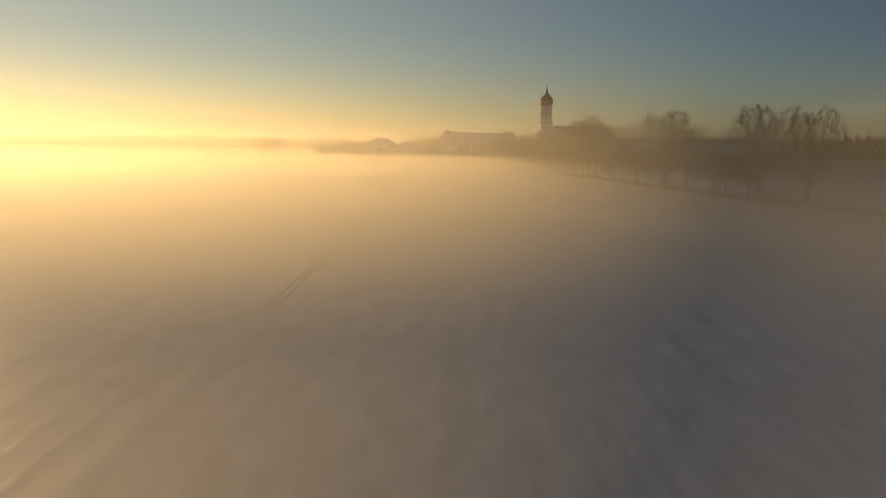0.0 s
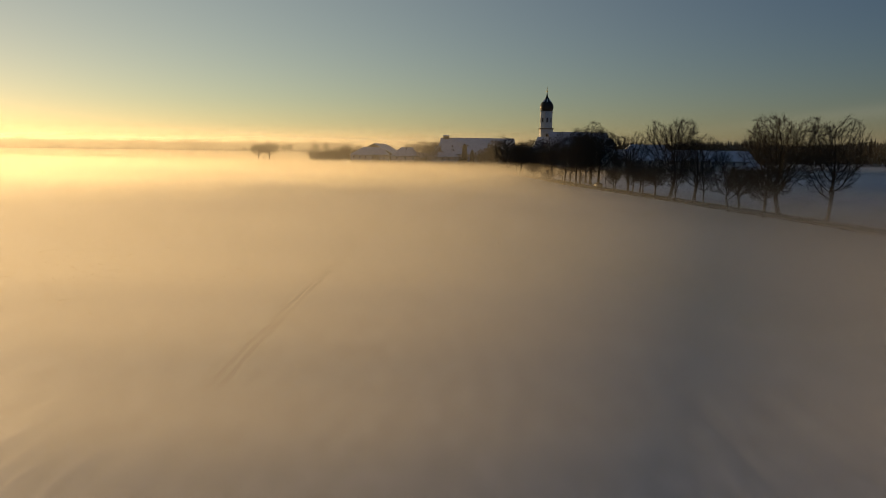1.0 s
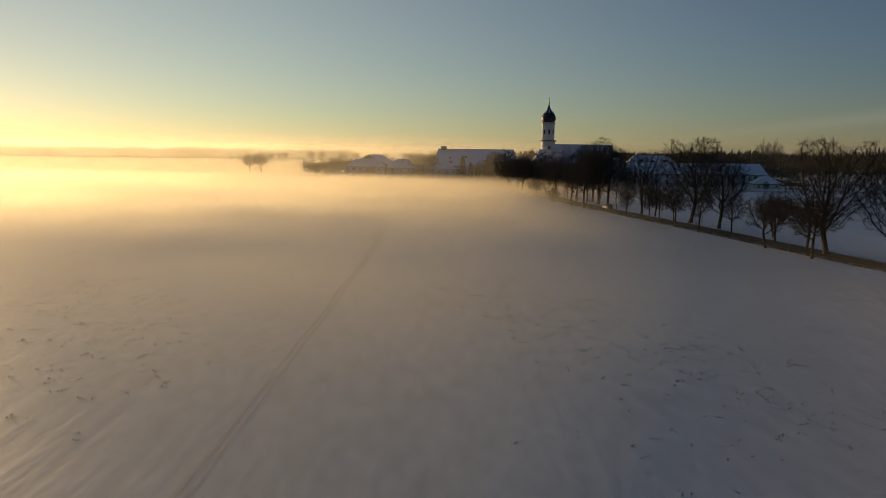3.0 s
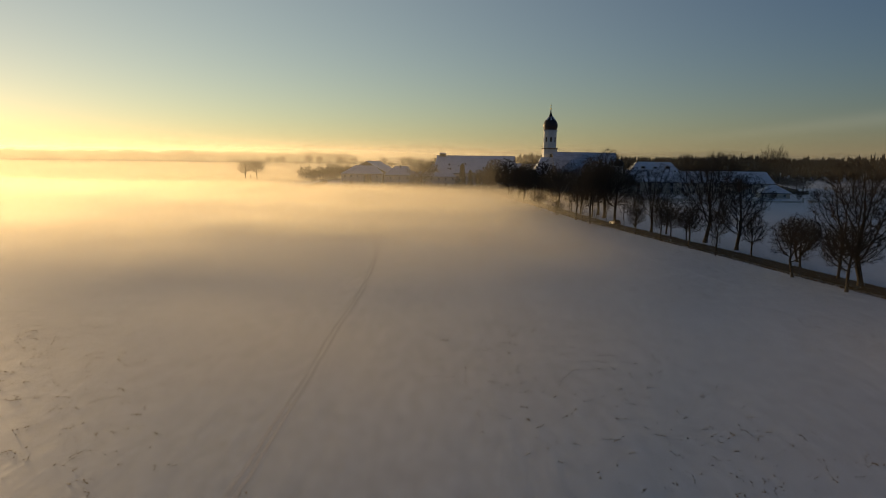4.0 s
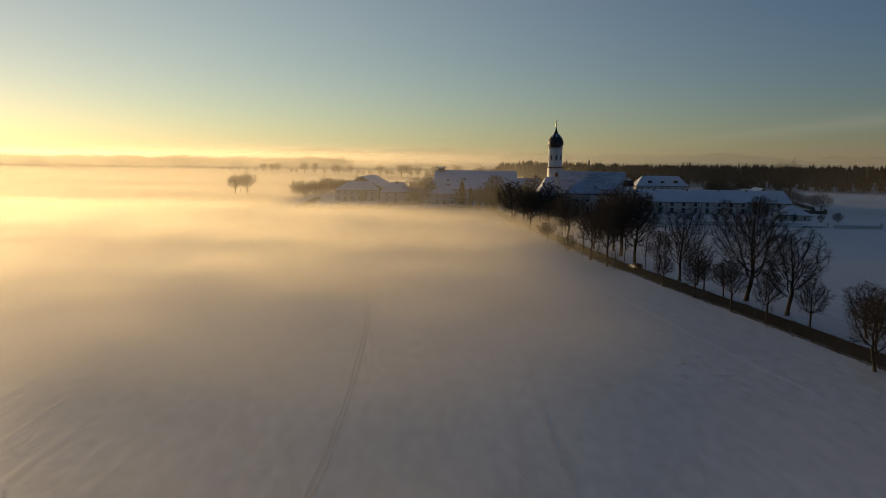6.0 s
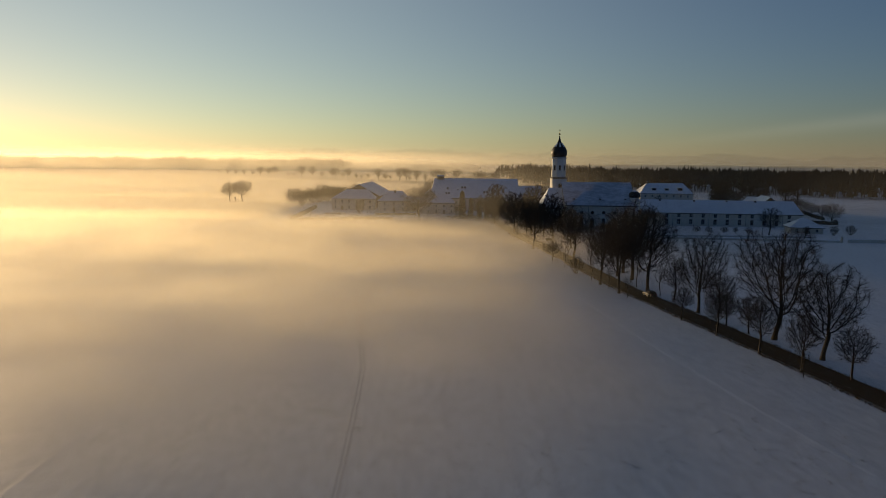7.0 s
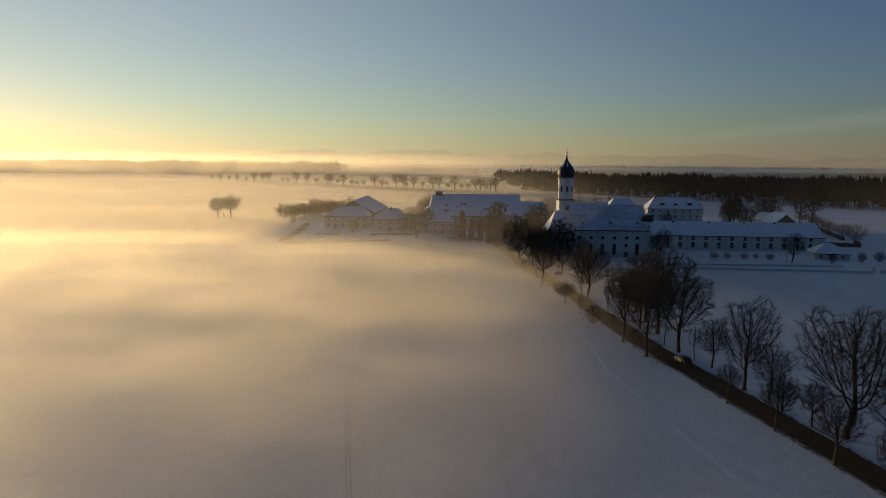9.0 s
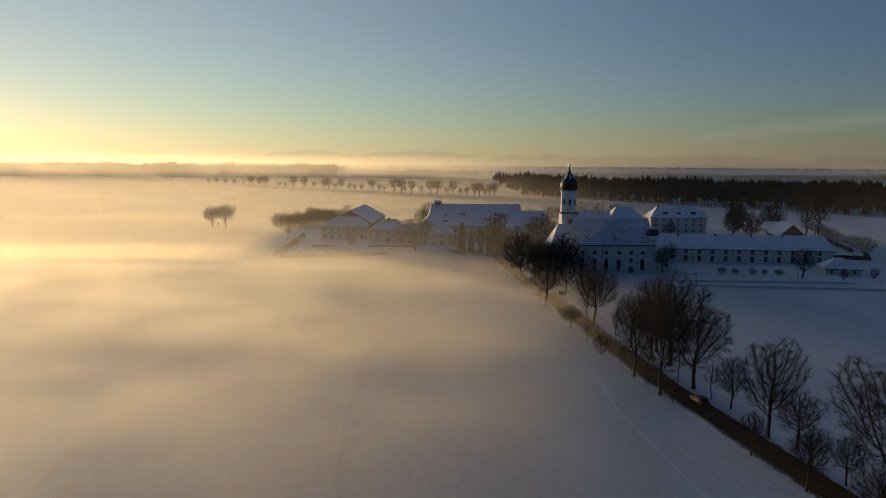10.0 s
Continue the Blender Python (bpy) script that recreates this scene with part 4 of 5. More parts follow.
DENSE = [bare_tree("thick_tree", "dense tree keeping brown winter leaves beside the church", "trees by the church", 850 + k, **leafy) for k in range(2)]
FIR = conifer("conifer", "dark narrow conifer beside the houses", 600, 1.0, 0.2)

SOURCES = {"B": BROAD, "O": OVAL, "R": ROUND, "Y": YOUNG, "S": BUSHY, "M": MID, "F": FAR, "D": DENSE, "C": [FIR]}
used = set()
trng = random.Random(9)


def plant(kind, x, y, H, W, label="", group=""):
    src = SOURCES[kind][trng.randrange(len(SOURCES[kind]))]
    m = pose(x, y, ground_z(x, y) - 0.05, 0, 0, trng.uniform(0, 360))
    if src in used:
        ob = copy_thing(src, m)
    else:
        used.add(src)
        ob = src
        ob.matrix_basis = m
    ob.scale = (W, W, H)
    if label:
        ob["label"] = label
    if group:
        ob["group"] = group
    return ob


TREES = (
    # far side of the lane: kind, x, y, height, crown width
    ("B", 55.3, 266.5, 22.5, 15), ("B", 54.5, 250.0, 19.4, 13), ("O", 57.6, 224.0, 17.8, 9.5), ("B", 63.2, 201.4, 20.6, 14), ("O", 64.9, 188.3, 16.2, 11),
    ("B", 65.6, 145.5, 19.2, 14), ("O", 70.0, 136.0, 18.4, 10), ("R", 63.0, 177.0, 9.2, 5.5), ("R", 69.6, 172.0, 9.6, 7), ("R", 66.2, 164.5, 9.3, 7), ("R", 65.8, 152.0, 10.5, 7.5),
    ("Y", 53.3, 255.4, 8.0, 3), ("Y", 55.4, 243.0, 9.0, 3), ("O", 57.2, 238.0, 10.5, 6), ("R", 59.8, 218.8, 11.2, 7.2), ("R", 58.8, 212.3, 7.5, 5),
    ("Y", 46.0, 311.0, 7.5, 3), ("B", 47.7, 309.5, 17.6, 12), ("Y", 49.8, 293.0, 9.0, 4), ("O", 51.0, 283.0, 14.0, 8), ("B", 56.0, 278.0, 18.5, 12), ("O", 52.5, 272.0, 15.0, 8),
    ("R", 60.5, 206.0, 8.0, 5),
    # field side of the lane
    ("Y", 34.6, 360.1, 6.0, 2.5), ("Y", 36.2, 337.9, 6.0, 2), ("O", 37.0, 331.5, 15.8, 9.5), ("R", 38.9, 301.3, 7.4, 6), ("Y", 40.3, 287.0, 6.0, 2), ("S", 41.6, 276.3, 5.5, 5),
    ("Y", 43.4, 264.5, 6.0, 2), ("O", 44.3, 258.2, 18.4, 8.6), ("Y", 45.1, 252.3, 6.0, 2), ("B", 46.0, 246.0, 19.6, 9.6), ("Y", 46.6, 240.6, 6.0, 2.4), ("R", 51.2, 216.7, 8.2, 4.2),
    ("R", 53.5, 204.3, 9.6, 5.2), ("R", 56.0, 192.2, 11.2, 6.2), ("R", 57.7, 181.6, 11.0, 5.0), ("R", 59.5, 154.3, 10.4, 7.0), ("R", 61.0, 141.5, 11.0, 7.2), ("Y", 56.6, 179.0, 5.0, 2),
    # by the church
    ("D", 36.2, 386.0, 20.5, 14), ("D", 31.6, 432.0, 16.0, 12), ("M", 41.0, 412.0, 16.5, 11), ("M", 47.0, 421.0, 17.5, 12), ("D", 54.0, 389.5, 19.4, 13.5), ("D", 48.5, 402.5, 13.5, 11),
    ("D", 44.5, 388.0, 17.0, 11), ("M", 47.5, 372.0, 15.0, 10), ("M", 58.0, 372.0, 15.0, 10), ("M", 39.0, 440.0, 17.0, 12), ("D", 60.5, 480.0, 20.0, 17), ("D", 38.5, 492.0, 19.5, 14), ("D", 27.5, 471.0, 13.0, 10), ("D", 33.5, 463.0, 13.0, 9), ("M", 48.0, 352.0, 13.0, 9), ("M", 52.0, 335.0, 13.0, 9), ("M", 40.0, 372.0, 13.0, 9),
    ("M", 99.0, 399.0, 13.0, 8), ("M", 109.0, 418.0, 12.5, 8), ("M", 153.6, 387.4, 13.5, 10), ("M", 35.0, 450.0, 15.0, 11), ("M", 50.0, 440.0, 16.0, 11),
    # village
    ("B", -7.8, 467.5, 16.6, 17), ("S", -44.0, 492.0, 9.0, 6), ("S", 14.0, 486.0, 7.5, 4), ("S", -88.0, 540.0, 6.0, 5), ("Y", -70.0, 470.0, 6.0, 3), ("S", -16.0, 497.0, 6.0, 4),
    ("S", -101.0, 578.0, 11.9, 13.0), ("S", -95.0, 584.0, 9.7, 11.6), ("S", -88.0, 588.0, 11.9, 13.0), ("S", -80.0, 600.0, 13.5, 14.5), ("S", -73.0, 606.0, 12.4, 14.5), ("S", -66.0, 612.0, 11.9, 14.5), ("S", -76.0, 618.0, 13.0, 15.9),
    ("S", -92.0, 596.0, 10.8, 15.9), ("S", -84.0, 594.0, 10.3, 15.9), ("S", -98.0, 590.0, 9.2, 14.5), ("S", -70.0, 600.0, 11.3, 15.9), ("M", -60.0, 617.0, 15.5, 9), ("M", -86.0, 612.0, 14.5, 9), ("M", 0.5, 575.0, 20.0, 13), ("M", 8.0, 582.0, 19.0, 12), ("M", -5.0, 568.0, 18.0, 11),
    ("M", 238.0, 537.0, 32.0, 13), ("M", 248.5, 541.0, 33.0, 13),
    ("M", 110.0, 480.0, 13.0, 10), ("S", 155.0, 548.0, 11.0, 8), ("D", 196.0, 548.0, 16.0, 12), ("D", 205.0, 565.0, 22.0, 13), ("D", 213.0, 578.0, 20.0, 14), ("M", 186.0, 600.0, 16.0, 12),
    ("M", 215.3, 442.6, 12.5, 11), ("M", 225.0, 470.0, 10.0, 9), ("M", 230.0, 490.0, 10.0, 9), ("M", 236.0, 508.0, 10.5, 9), ("M", 243.0, 527.0, 11.0, 9), ("M", 250.0, 548.0, 11.0, 9), ("M", 255.0, 566.0, 11.0, 9),
    ("M", 86.0, 600.0, 17.0, 13), ("M", 98.0, 608.0, 18.0, 13), ("M", 112.0, 615.0, 18.0, 14), ("M", 126.0, 622.0, 17.0, 13), ("M", 142.0, 630.0, 17.0, 13), ("M", 72.0, 596.0, 16.0, 12),
    ("D", 199.0, 530.0, 15.0, 12), ("D", 221.0, 552.0, 21.0, 14), ("M", 188.0, 585.0, 15.0, 12), ("M", 224.0, 610.0, 14.0, 11), ("M", 240.0, 618.0, 13.0, 10), ("M", 256.0, 606.0, 14.0, 11),
    # shrubs in the monastery garden
    ("S", 124.0, 397.0, 3.6, 4), ("S", 129.5, 396.5, 3.2, 3.6), ("S", 136.5, 395.5, 3.0, 4), ("S", 142.0, 396.0, 3.0, 2.6), ("S", 147.5, 394.5, 3.2, 4.2), ("S", 183.0, 386.0, 5.0, 4), ("S", 192.0, 388.0, 5.0, 5), ("S", 169.0, 384.0, 5.0, 3.5),
)
for kind, x, y, H, W in TREES:
    grown_h, grown_w = {"B": (1.07, 1.12), "O": (1.07, 1.12), "R": (1.04, 1.12)}.get(kind, (1.0, 1.0))
    plant(kind, x, y, H * grown_h, W * grown_w)
plant("R", -147.0, 579.0, 16.6, 12.6, "bare tree of a pair standing alone in the misty field", "lone pair of trees")
plant("R", -138.6, 581.0, 18.2, 13.4, "bare tree of a pair standing alone in the misty field", "lone pair of trees")
for x, y, H in ((16.2, 463.0, 14.5), (21.0, 461.0, 11.0), (25.3, 456.0, 9.0), (29.0, 449.0, 10.0)):
    plant("C", x, y, H, H * 0.62)

# row of trees along the far road
for big_one, places in ((True, (0.114, 0.159, 0.186, 0.315, 0.363, 0.453, 0.469, 0.52, 0.641, 0.722, 0.746, 0.783, 0.848, 0.87, 0.919, 0.986, 1.0, 1.03, 1.046)),
                        (False, (-0.108, -0.061, -0.015, 0.03, 0.074, 0.253, 0.279, 0.407, 0.497, 0.552, 0.574, 0.6, 0.668, 0.685, 0.758, 0.814, 0.898, 0.942, 0.962, 1.016))):
    for f in places:
        H = trng.uniform(17.5, 21.0) if big_one else trng.uniform(8.0, 12.0)
        plant("F", -345 + 413 * f, 1323 - 311 * f + trng.uniform(-3, 3), H, H * trng.uniform(0.62, 0.78))


# ---- woods ----
def wood(name, label, seed, count, place, h_lo, h_hi, share_fir):
    """A far wood: many ragged crowns, fir spires and bare tops, joined as one mass."""
    rng = random.Random(seed)
    s = Shape()
    for _ in range(count):
        x, y = place(rng)
        H = rng.uniform(h_lo, h_hi) * (0.92 + 0.35 * noise.noise((x * 0.012, y * 0.012, seed)))
        if rng.random() < share_fir:
            R = H * rng.uniform(0.13, 0.2)
            for z0, z1, r in ((0.1, 0.6, 1.0), (0.35, 0.82, 0.75), (0.6, 1.0, 0.5)):
                n, off = 5, rng.uniform(0, 6)
                ring = [(x + R * r * rng.uniform(0.7, 1.2) * math.cos(off + 2 * math.pi * k / n), y + R * r * rng.uniform(0.7, 1.2) * math.sin(off + 2 * math.pi * k / n), H * z0) for k in range(n)]
                s.add(ring + [(x, y, H * z1)], [(k, (k + 1) % n, n) for k in range(n)])
        else:
            R = H * rng.uniform(0.2, 0.3)
            for _ in range(15):
                a, e = rng.uniform(0, 6.283), rng.uniform(-0.2, 1.45)
                d = Vector((math.cos(a) * math.cos(e), math.sin(a) * math.cos(e), math.sin(e)))
                p = Vector((x, y, H * 0.45))
                q = p + Vector((d.x * R, d.y * R, d.z * H * 0.55)) * rng.uniform(0.75, 1.05)
                side = d.orthogonal().normalized() * R * 0.16
                o = d.cross(side)
                m = p.lerp(q, 0.5)
                s.add([tuple(m + side), tuple(m - side * 0.5 + o * 0.87), tuple(m - side * 0.5 - o * 0.87), tuple(q), tuple(p)], [(0, 1, 3), (1, 2, 3), (2, 0, 3), (1, 0, 4), (2, 1, 4), (0, 2, 4)])
            s.tube([(x, y, 0), (x, y, H * 0.6)], [0.25, 0.15], 3)
    ob = s.made(name, TWIG)
    ob.data.materials[0] = WOODMAT
    return tagged(ob, label, "woodland", kind="stuff")


WOODMAT = surface("far_woodland", (0.014, 0.013, 0.012), (0.044, 0.040, 0.035), 0.06, 0.95, 0.0)


def in_forest(rng):
    t = rng.random()
    x = 132 + 490 * t
    front = 1045 - 350 * min(1.0, max(0.0, (x - 100) / 310)) - 0.25 * max(0, x - 410)
    return x + rng.uniform(-6, 6), front + (rng.random() ** 1.3) * 480


wood("forest", "dark mixed forest edge behind the village", 71, 3000, in_forest, 16, 28, 0.13)
wood("far_wood", "hazy distant wood across the fields", 72, 1500, lambda r: ((lambda x: (x, 2080 + r.random() * 260))(r.uniform(-1650, -260))), 25, 34, 0.15)
wood("far_east_wood", "hazy wooded ridges beyond the forest", 75, 1700, lambda r: ((lambda x: (x, 1750 + 0.25 * abs(x - 900) + r.random() * 260))(r.uniform(350, 2300))), 10, 18, 0.3)
wood("far_tree_line", "distant line of roadside trees", 73, 60, lambda r: ((lambda f: (-60 + 300 * f, 2465 - 70 * f))(r.random())), 9, 14, 0.0)
wood("horizon_wood", "low wooded ridge on the horizon", 74, 1500, lambda r: ((lambda x: (x, 3600 + r.random() * 300))(r.uniform(-2700, 2900))), 12, 21, 0.6)


# ---- the far mountains ----
def range_mat():
    m, nt, out = material("hazy_mountain")
    clear = nt.nodes.new("ShaderNodeBsdfTransparent")
    rock = nt.nodes.new("ShaderNodeBsdfDiffuse")
    nt.links.new(ramp(nt, noise_tex(nt, 0.004, 4.0), ((0.3, (0.20, 0.19, 0.20)), (0.7, (0.34, 0.33, 0.34)))), rock.inputs["Color"])
    mx = nt.nodes.new("ShaderNodeMixShader")
    mx.inputs["Fac"].default_value = 0.065
    nt.links.new(clear.outputs["BSDF"], mx.inputs[1])
    nt.links.new(rock.outputs["BSDF"], mx.inputs[2])
    nt.links.new(mx.outputs["Shader"], out.inputs["Surface"])
    return m


def mountains():
    verts, faces = [], []
    n = 160
    for i in range(n + 1):
        x = -1700 + 5600 * i / n
        rise = min(1.0, max(0.0, (x + 1700) / 700.0))
        h = 40 + rise * (40 + 40 * noise.noise((x * 0.0022, 1.7, 0)) + 22 * noise.noise((x * 0.007, 4.2, 0)) + 8 * noise.noise((x * 0.03, 8.8, 0)))
        verts += [(x, 4620, -2.0), (x, 4620, h), (x, 4660, -2.0)]
    for i in range(n):
        a, b = 3 * i, 3 * i + 3
        faces += [(a, b, b + 1, a + 1), (a + 1, b + 1, b + 2, a + 2)]
    ob = finish("mountain_range", verts, faces, range_mat())
    return tagged(ob, "faint mountain chain veiled by haze on the horizon", "backdrop", kind="structure")


mountains()

# ---- garden walls, hedges, yard ----
LAMP_GLASS = surface("headlamp_glass", (0.5, 0.5, 0.48), (0.75, 0.75, 0.72), 3.0, 0.6, 0.0, spec=0.1)
TAIL_GLASS = surface("tail_lamp_glass", (0.22, 0.01, 0.008), (0.35, 0.02, 0.015), 3.0, 0.7, 0.0, spec=0.1)
GREY_PAINT = surface("grey_car_paint", (0.10, 0.10, 0.11), (0.18, 0.18, 0.19), 1.0, 0.3, 0.0, spec=0.6)
POST_WHITE = surface("white_plastic", (0.62, 0.62, 0.62), (0.8, 0.8, 0.8), 3.0, 0.5, 0.05)
# greyer than the field snow; grooves and prints are not sunk into it
TRAIL = surface("grey_trail_snow", (0.47, 0.47, 0.51), (0.63, 0.63, 0.66), 0.9, 0.8, 0.4, 5.0)
LOOSE = surface("loose_snow", (0.86, 0.86, 0.87), (0.93, 0.93, 0.93), 0.9, 0.8, 0.4, 5.0)
CAR_GLASS = surface("dark_car_glass", (0.01, 0.01, 0.012), (0.02, 0.02, 0.024), 1.0, 0.8, 0.0, spec=0.05)
STRAW = surface("dry_stubble", (0.12, 0.10, 0.075), (0.26, 0.21, 0.15), 2.0, 0.95, 0.0)


def strip(pts, half, z0, z1, jag=0.0, seed=1, taper=1.0, step=2.0):
    """A wall-like body along a line in plan, with an optional ragged top."""
    rng = random.Random(seed)
    s = Shape()
    line = []
    for (xa, ya), (xb, yb) in zip(pts, pts[1:]):
        n = max(1, int(math.hypot(xb - xa, yb - ya) / step))
        line += [(xa + (xb - xa) * k / n, ya + (yb - ya) * k / n) for k in range(n)]
    line.append(pts[-1])
    m = len(line)
    verts = []
    for i, (x, y) in enumerate(line):
        xa, ya = line[max(0, i - 1)]
        xb, yb = line[min(m - 1, i + 1)]
        d = math.hypot(xb - xa, yb - ya)
        nx, ny = -(yb - ya) / d, (xb - xa) / d
        g = ground_z(x, y)
        zt = z1 + rng.uniform(-jag, jag)
        w0, w1 = half * (1 + 0.3 * rng.uniform(-1, 1) * (jag > 0)), half * taper
        verts += [(x - nx * w0, y - ny * w0, g + z0), (x - nx * w1, y - ny * w1, g + zt), (x + nx * w1, y + ny * w1, g + zt + rng.uniform(-jag, jag) * 0.5), (x + nx * w0, y + ny * w0, g + z0)]
    faces = []
    for i in range(m - 1):
        a, b = 4 * i, 4 * i + 4
        faces += [(a, b, b + 1, a + 1), (a + 1, b + 1, b + 2, a + 2), (a + 2, b + 2, b + 3, a + 3)]
    faces += [(0, 1, 2, 3), (4 * m - 1, 4 * m - 2, 4 * m - 3, 4 * m - 4)]
    s.add(verts, faces)
    return s


def snowy_wall(name, label, category, pts, half, high, mat, group=""):
    """Low wall with a cap of snow."""
    x, y = pts[0]
    t = anchor(name, x, y)
    local = [(px - x, py - y) for px, py in pts]
    base = ground_z(x, y)
    for nm, hf, z0, z1, mt, jag, tp in (("wall_body", half, -0.3, high, mat, 0.0, 1.0), ("snow_cap", half * 1.25, high + 0.004, high + 0.22, ROOF_SNOW, 0.04, 0.7)):
        s = strip(pts, hf, z0, z1, jag, 3, tp)
        s.v = [(vx - x, vy - y, vz) for vx, vy, vz in s.v]
        s.made(nm, mt, t)
    return tagged(t, label, category, group)


def hedge(name, label, pts, half, high, seed, snow=False):
    """Clipped bare hedge: a ragged core with twigs standing out of it."""
    x, y = pts[0]
    rng = random.Random(seed)
    t = anchor(name, x, y)
    s = strip(pts, half, -0.2, high, high * 0.12, seed, 0.72, 1.1)
    s.v = [(vx - x, vy - y, vz) for vx, vy, vz in s.v]
    s.made("hedge_body", HEDGE, t)
    tw = Shape()
    for (xa, ya), (xb, yb) in zip(pts, pts[1:]):
        L = math.hypot(xb - xa, yb - ya)
        for _ in range(int(L * 9)):
            f = rng.random()
            o = rng.uniform(-half, half)
            bx, by = xa + (xb - xa) * f - (yb - ya) / L * o - x, ya + (yb - ya) * f + (xb - xa) / L * o - y
            h = high * rng.uniform(0.95, 1.3)
            lx, ly = rng.gauss(0, 0.2), rng.gauss(0, 0.2)
            tw.add([(bx - 0.035, by, high * 0.5), (bx + 0.035, by, high * 0.5), (bx, by + 0.05, high * 0.5), (bx + lx, by + ly, h)], [(0, 1, 3), (1, 2, 3), (2, 0, 3)])
    tw.made("twigs", TWIG, t)
    if snow:
        c = strip(pts, half * 0.62, high * 0.9, high * 1.08, high * 0.05, seed + 1, 0.6, 1.1)
        c.v = [(vx - x, vy - y, vz) for vx, vy, vz in c.v]
        c.made("snow_cap", ROOF_SNOW, t)
    return tagged(t, label, "hedge", "hedges")


snowy_wall("garden_wall", "long low pale garden wall with a snow cap", "wall", ((98, 369.5), (144, 363.3), (170, 359.7)), 0.25, 0.75, PLASTER)
snowy_wall("garden_wall", "short plain garden wall beside the gate pillar", "wall", ((173.2, 359.3), (192, 356.8)), 0.25, 1.3, PLASTER)
snowy_wall("terrace_edge", "low stone terrace edge below the monastery windows", "wall", ((98, 379.5), (135, 377.0), (168, 374.2)), 0.2, 0.6, TRIM)
hedge("hedge", "dark bare hedge behind the monastery garden", ((192, 447), (216, 440), (224, 455)), 0.9, 1.8, 31)
hedge("hedge", "dark bare hedge along the orchard path", ((226, 470), (236, 502), (250, 540)), 0.9, 1.6, 32)
hedge("hedge", "dark boundary hedge at the farm yard's edge", ((-75.5, 443), (-76.3, 480), (-77.5, 533)), 1.1, 1.7, 33)
hedge("hedge", "low hedge topped with snow along the farm yard", ((-74, 441.5), (-56, 445), (-38, 449), (-22, 451.5)), 0.9, 1.3, 34, True)
snowy_wall("terrace_wall", "dark terrace wall before the farm houses with snow", "wall", ((-34, 482), (-22, 483.5), (-10, 484.5)), 0.3, 1.1, WOOD, "yard walls")
snowy_wall("terrace_wall", "low yard wall with snow beside the front house", "wall", ((-64, 484), (-52, 485)), 0.3, 0.9, WOOD, "yard walls")
snowy_wall("terrace_wall", "low yard wall with snow under the corner house", "wall", ((8, 468), (16, 470)), 0.3, 0.9, WOOD, "yard walls")


def pillar(x, y):
    t = anchor("gate_pillar", x, y, ground_z(x, y))
    s = Shape()
    s.box(-0.35, 0.35, -0.35, 0.35, -0.2, 2.3)
    s.made("shaft", PLASTER, t)
    s = Shape()
    s.box(-0.45, 0.45, -0.45, 0.45, 2.304, 2.45)
    s.made("cap", TRIM, t)
    s = Shape()
    s.lathe([(0.44, 2.454), (0.4, 2.58), (0.22, 2.68), (0.02, 2.7)], 10)
    s.made("snow_cap", ROOF_SNOW, t)
    tagged(t, "square plastered gate pillar with a snow cap", "pillar", "gate pillars")


pillar(170.7, 359.5)
pillar(192.6, 356.7)


def yard_table(x, y, turn):
    t = anchor("yard_table", x, y, ground_z(x, y), turn)
    s = Shape()
    s.box(-1.1, 1.1, -0.4, 0.4, 0.70, 0.76)
    s.made("tabletop", WOOD, t)
    for lx in (-0.9, 0.9):
        for ly in (-0.3, 0.3):
            s = Shape()
            s.box(lx - 0.04, lx + 0.04, ly - 0.04, ly + 0.04, -0.05, 0.697)
            s.made("leg", WOOD, t)
    s = Shape()
    s.add([(-1.08, -0.38, 0.764), (1.08, -0.38, 0.764), (1.08, 0.38, 0.764), (-1.08, 0.38, 0.764), (-0.95, -0.26, 1.0), (0.95, -0.26, 1.0), (0.95, 0.26, 1.0), (-0.95, 0.26, 1.0)],
          [(0, 3, 2, 1), (4, 5, 6, 7), (0, 1, 5, 4), (1, 2, 6, 5), (2, 3, 7, 6), (3, 0, 4, 7)])
    s.made("snow_cap", ROOF_SNOW, t, "thick snow lying on the table")
    tagged(t, "wooden yard table buried under snow", "table", "snowed-in yard tables")


for x, y, a in ((-62, 468, 4), (-58.5, 471.5, 8), (-55, 466, -6), (-51.5, 472.5, 3), (-47, 468, 12), (-43, 473, 0), (-60, 477, 5), (-53, 479, -4), (-46.5, 478.5, 7), (-38, 466, -10), (-35, 471, 20)):
    yard_table(x, y, a)


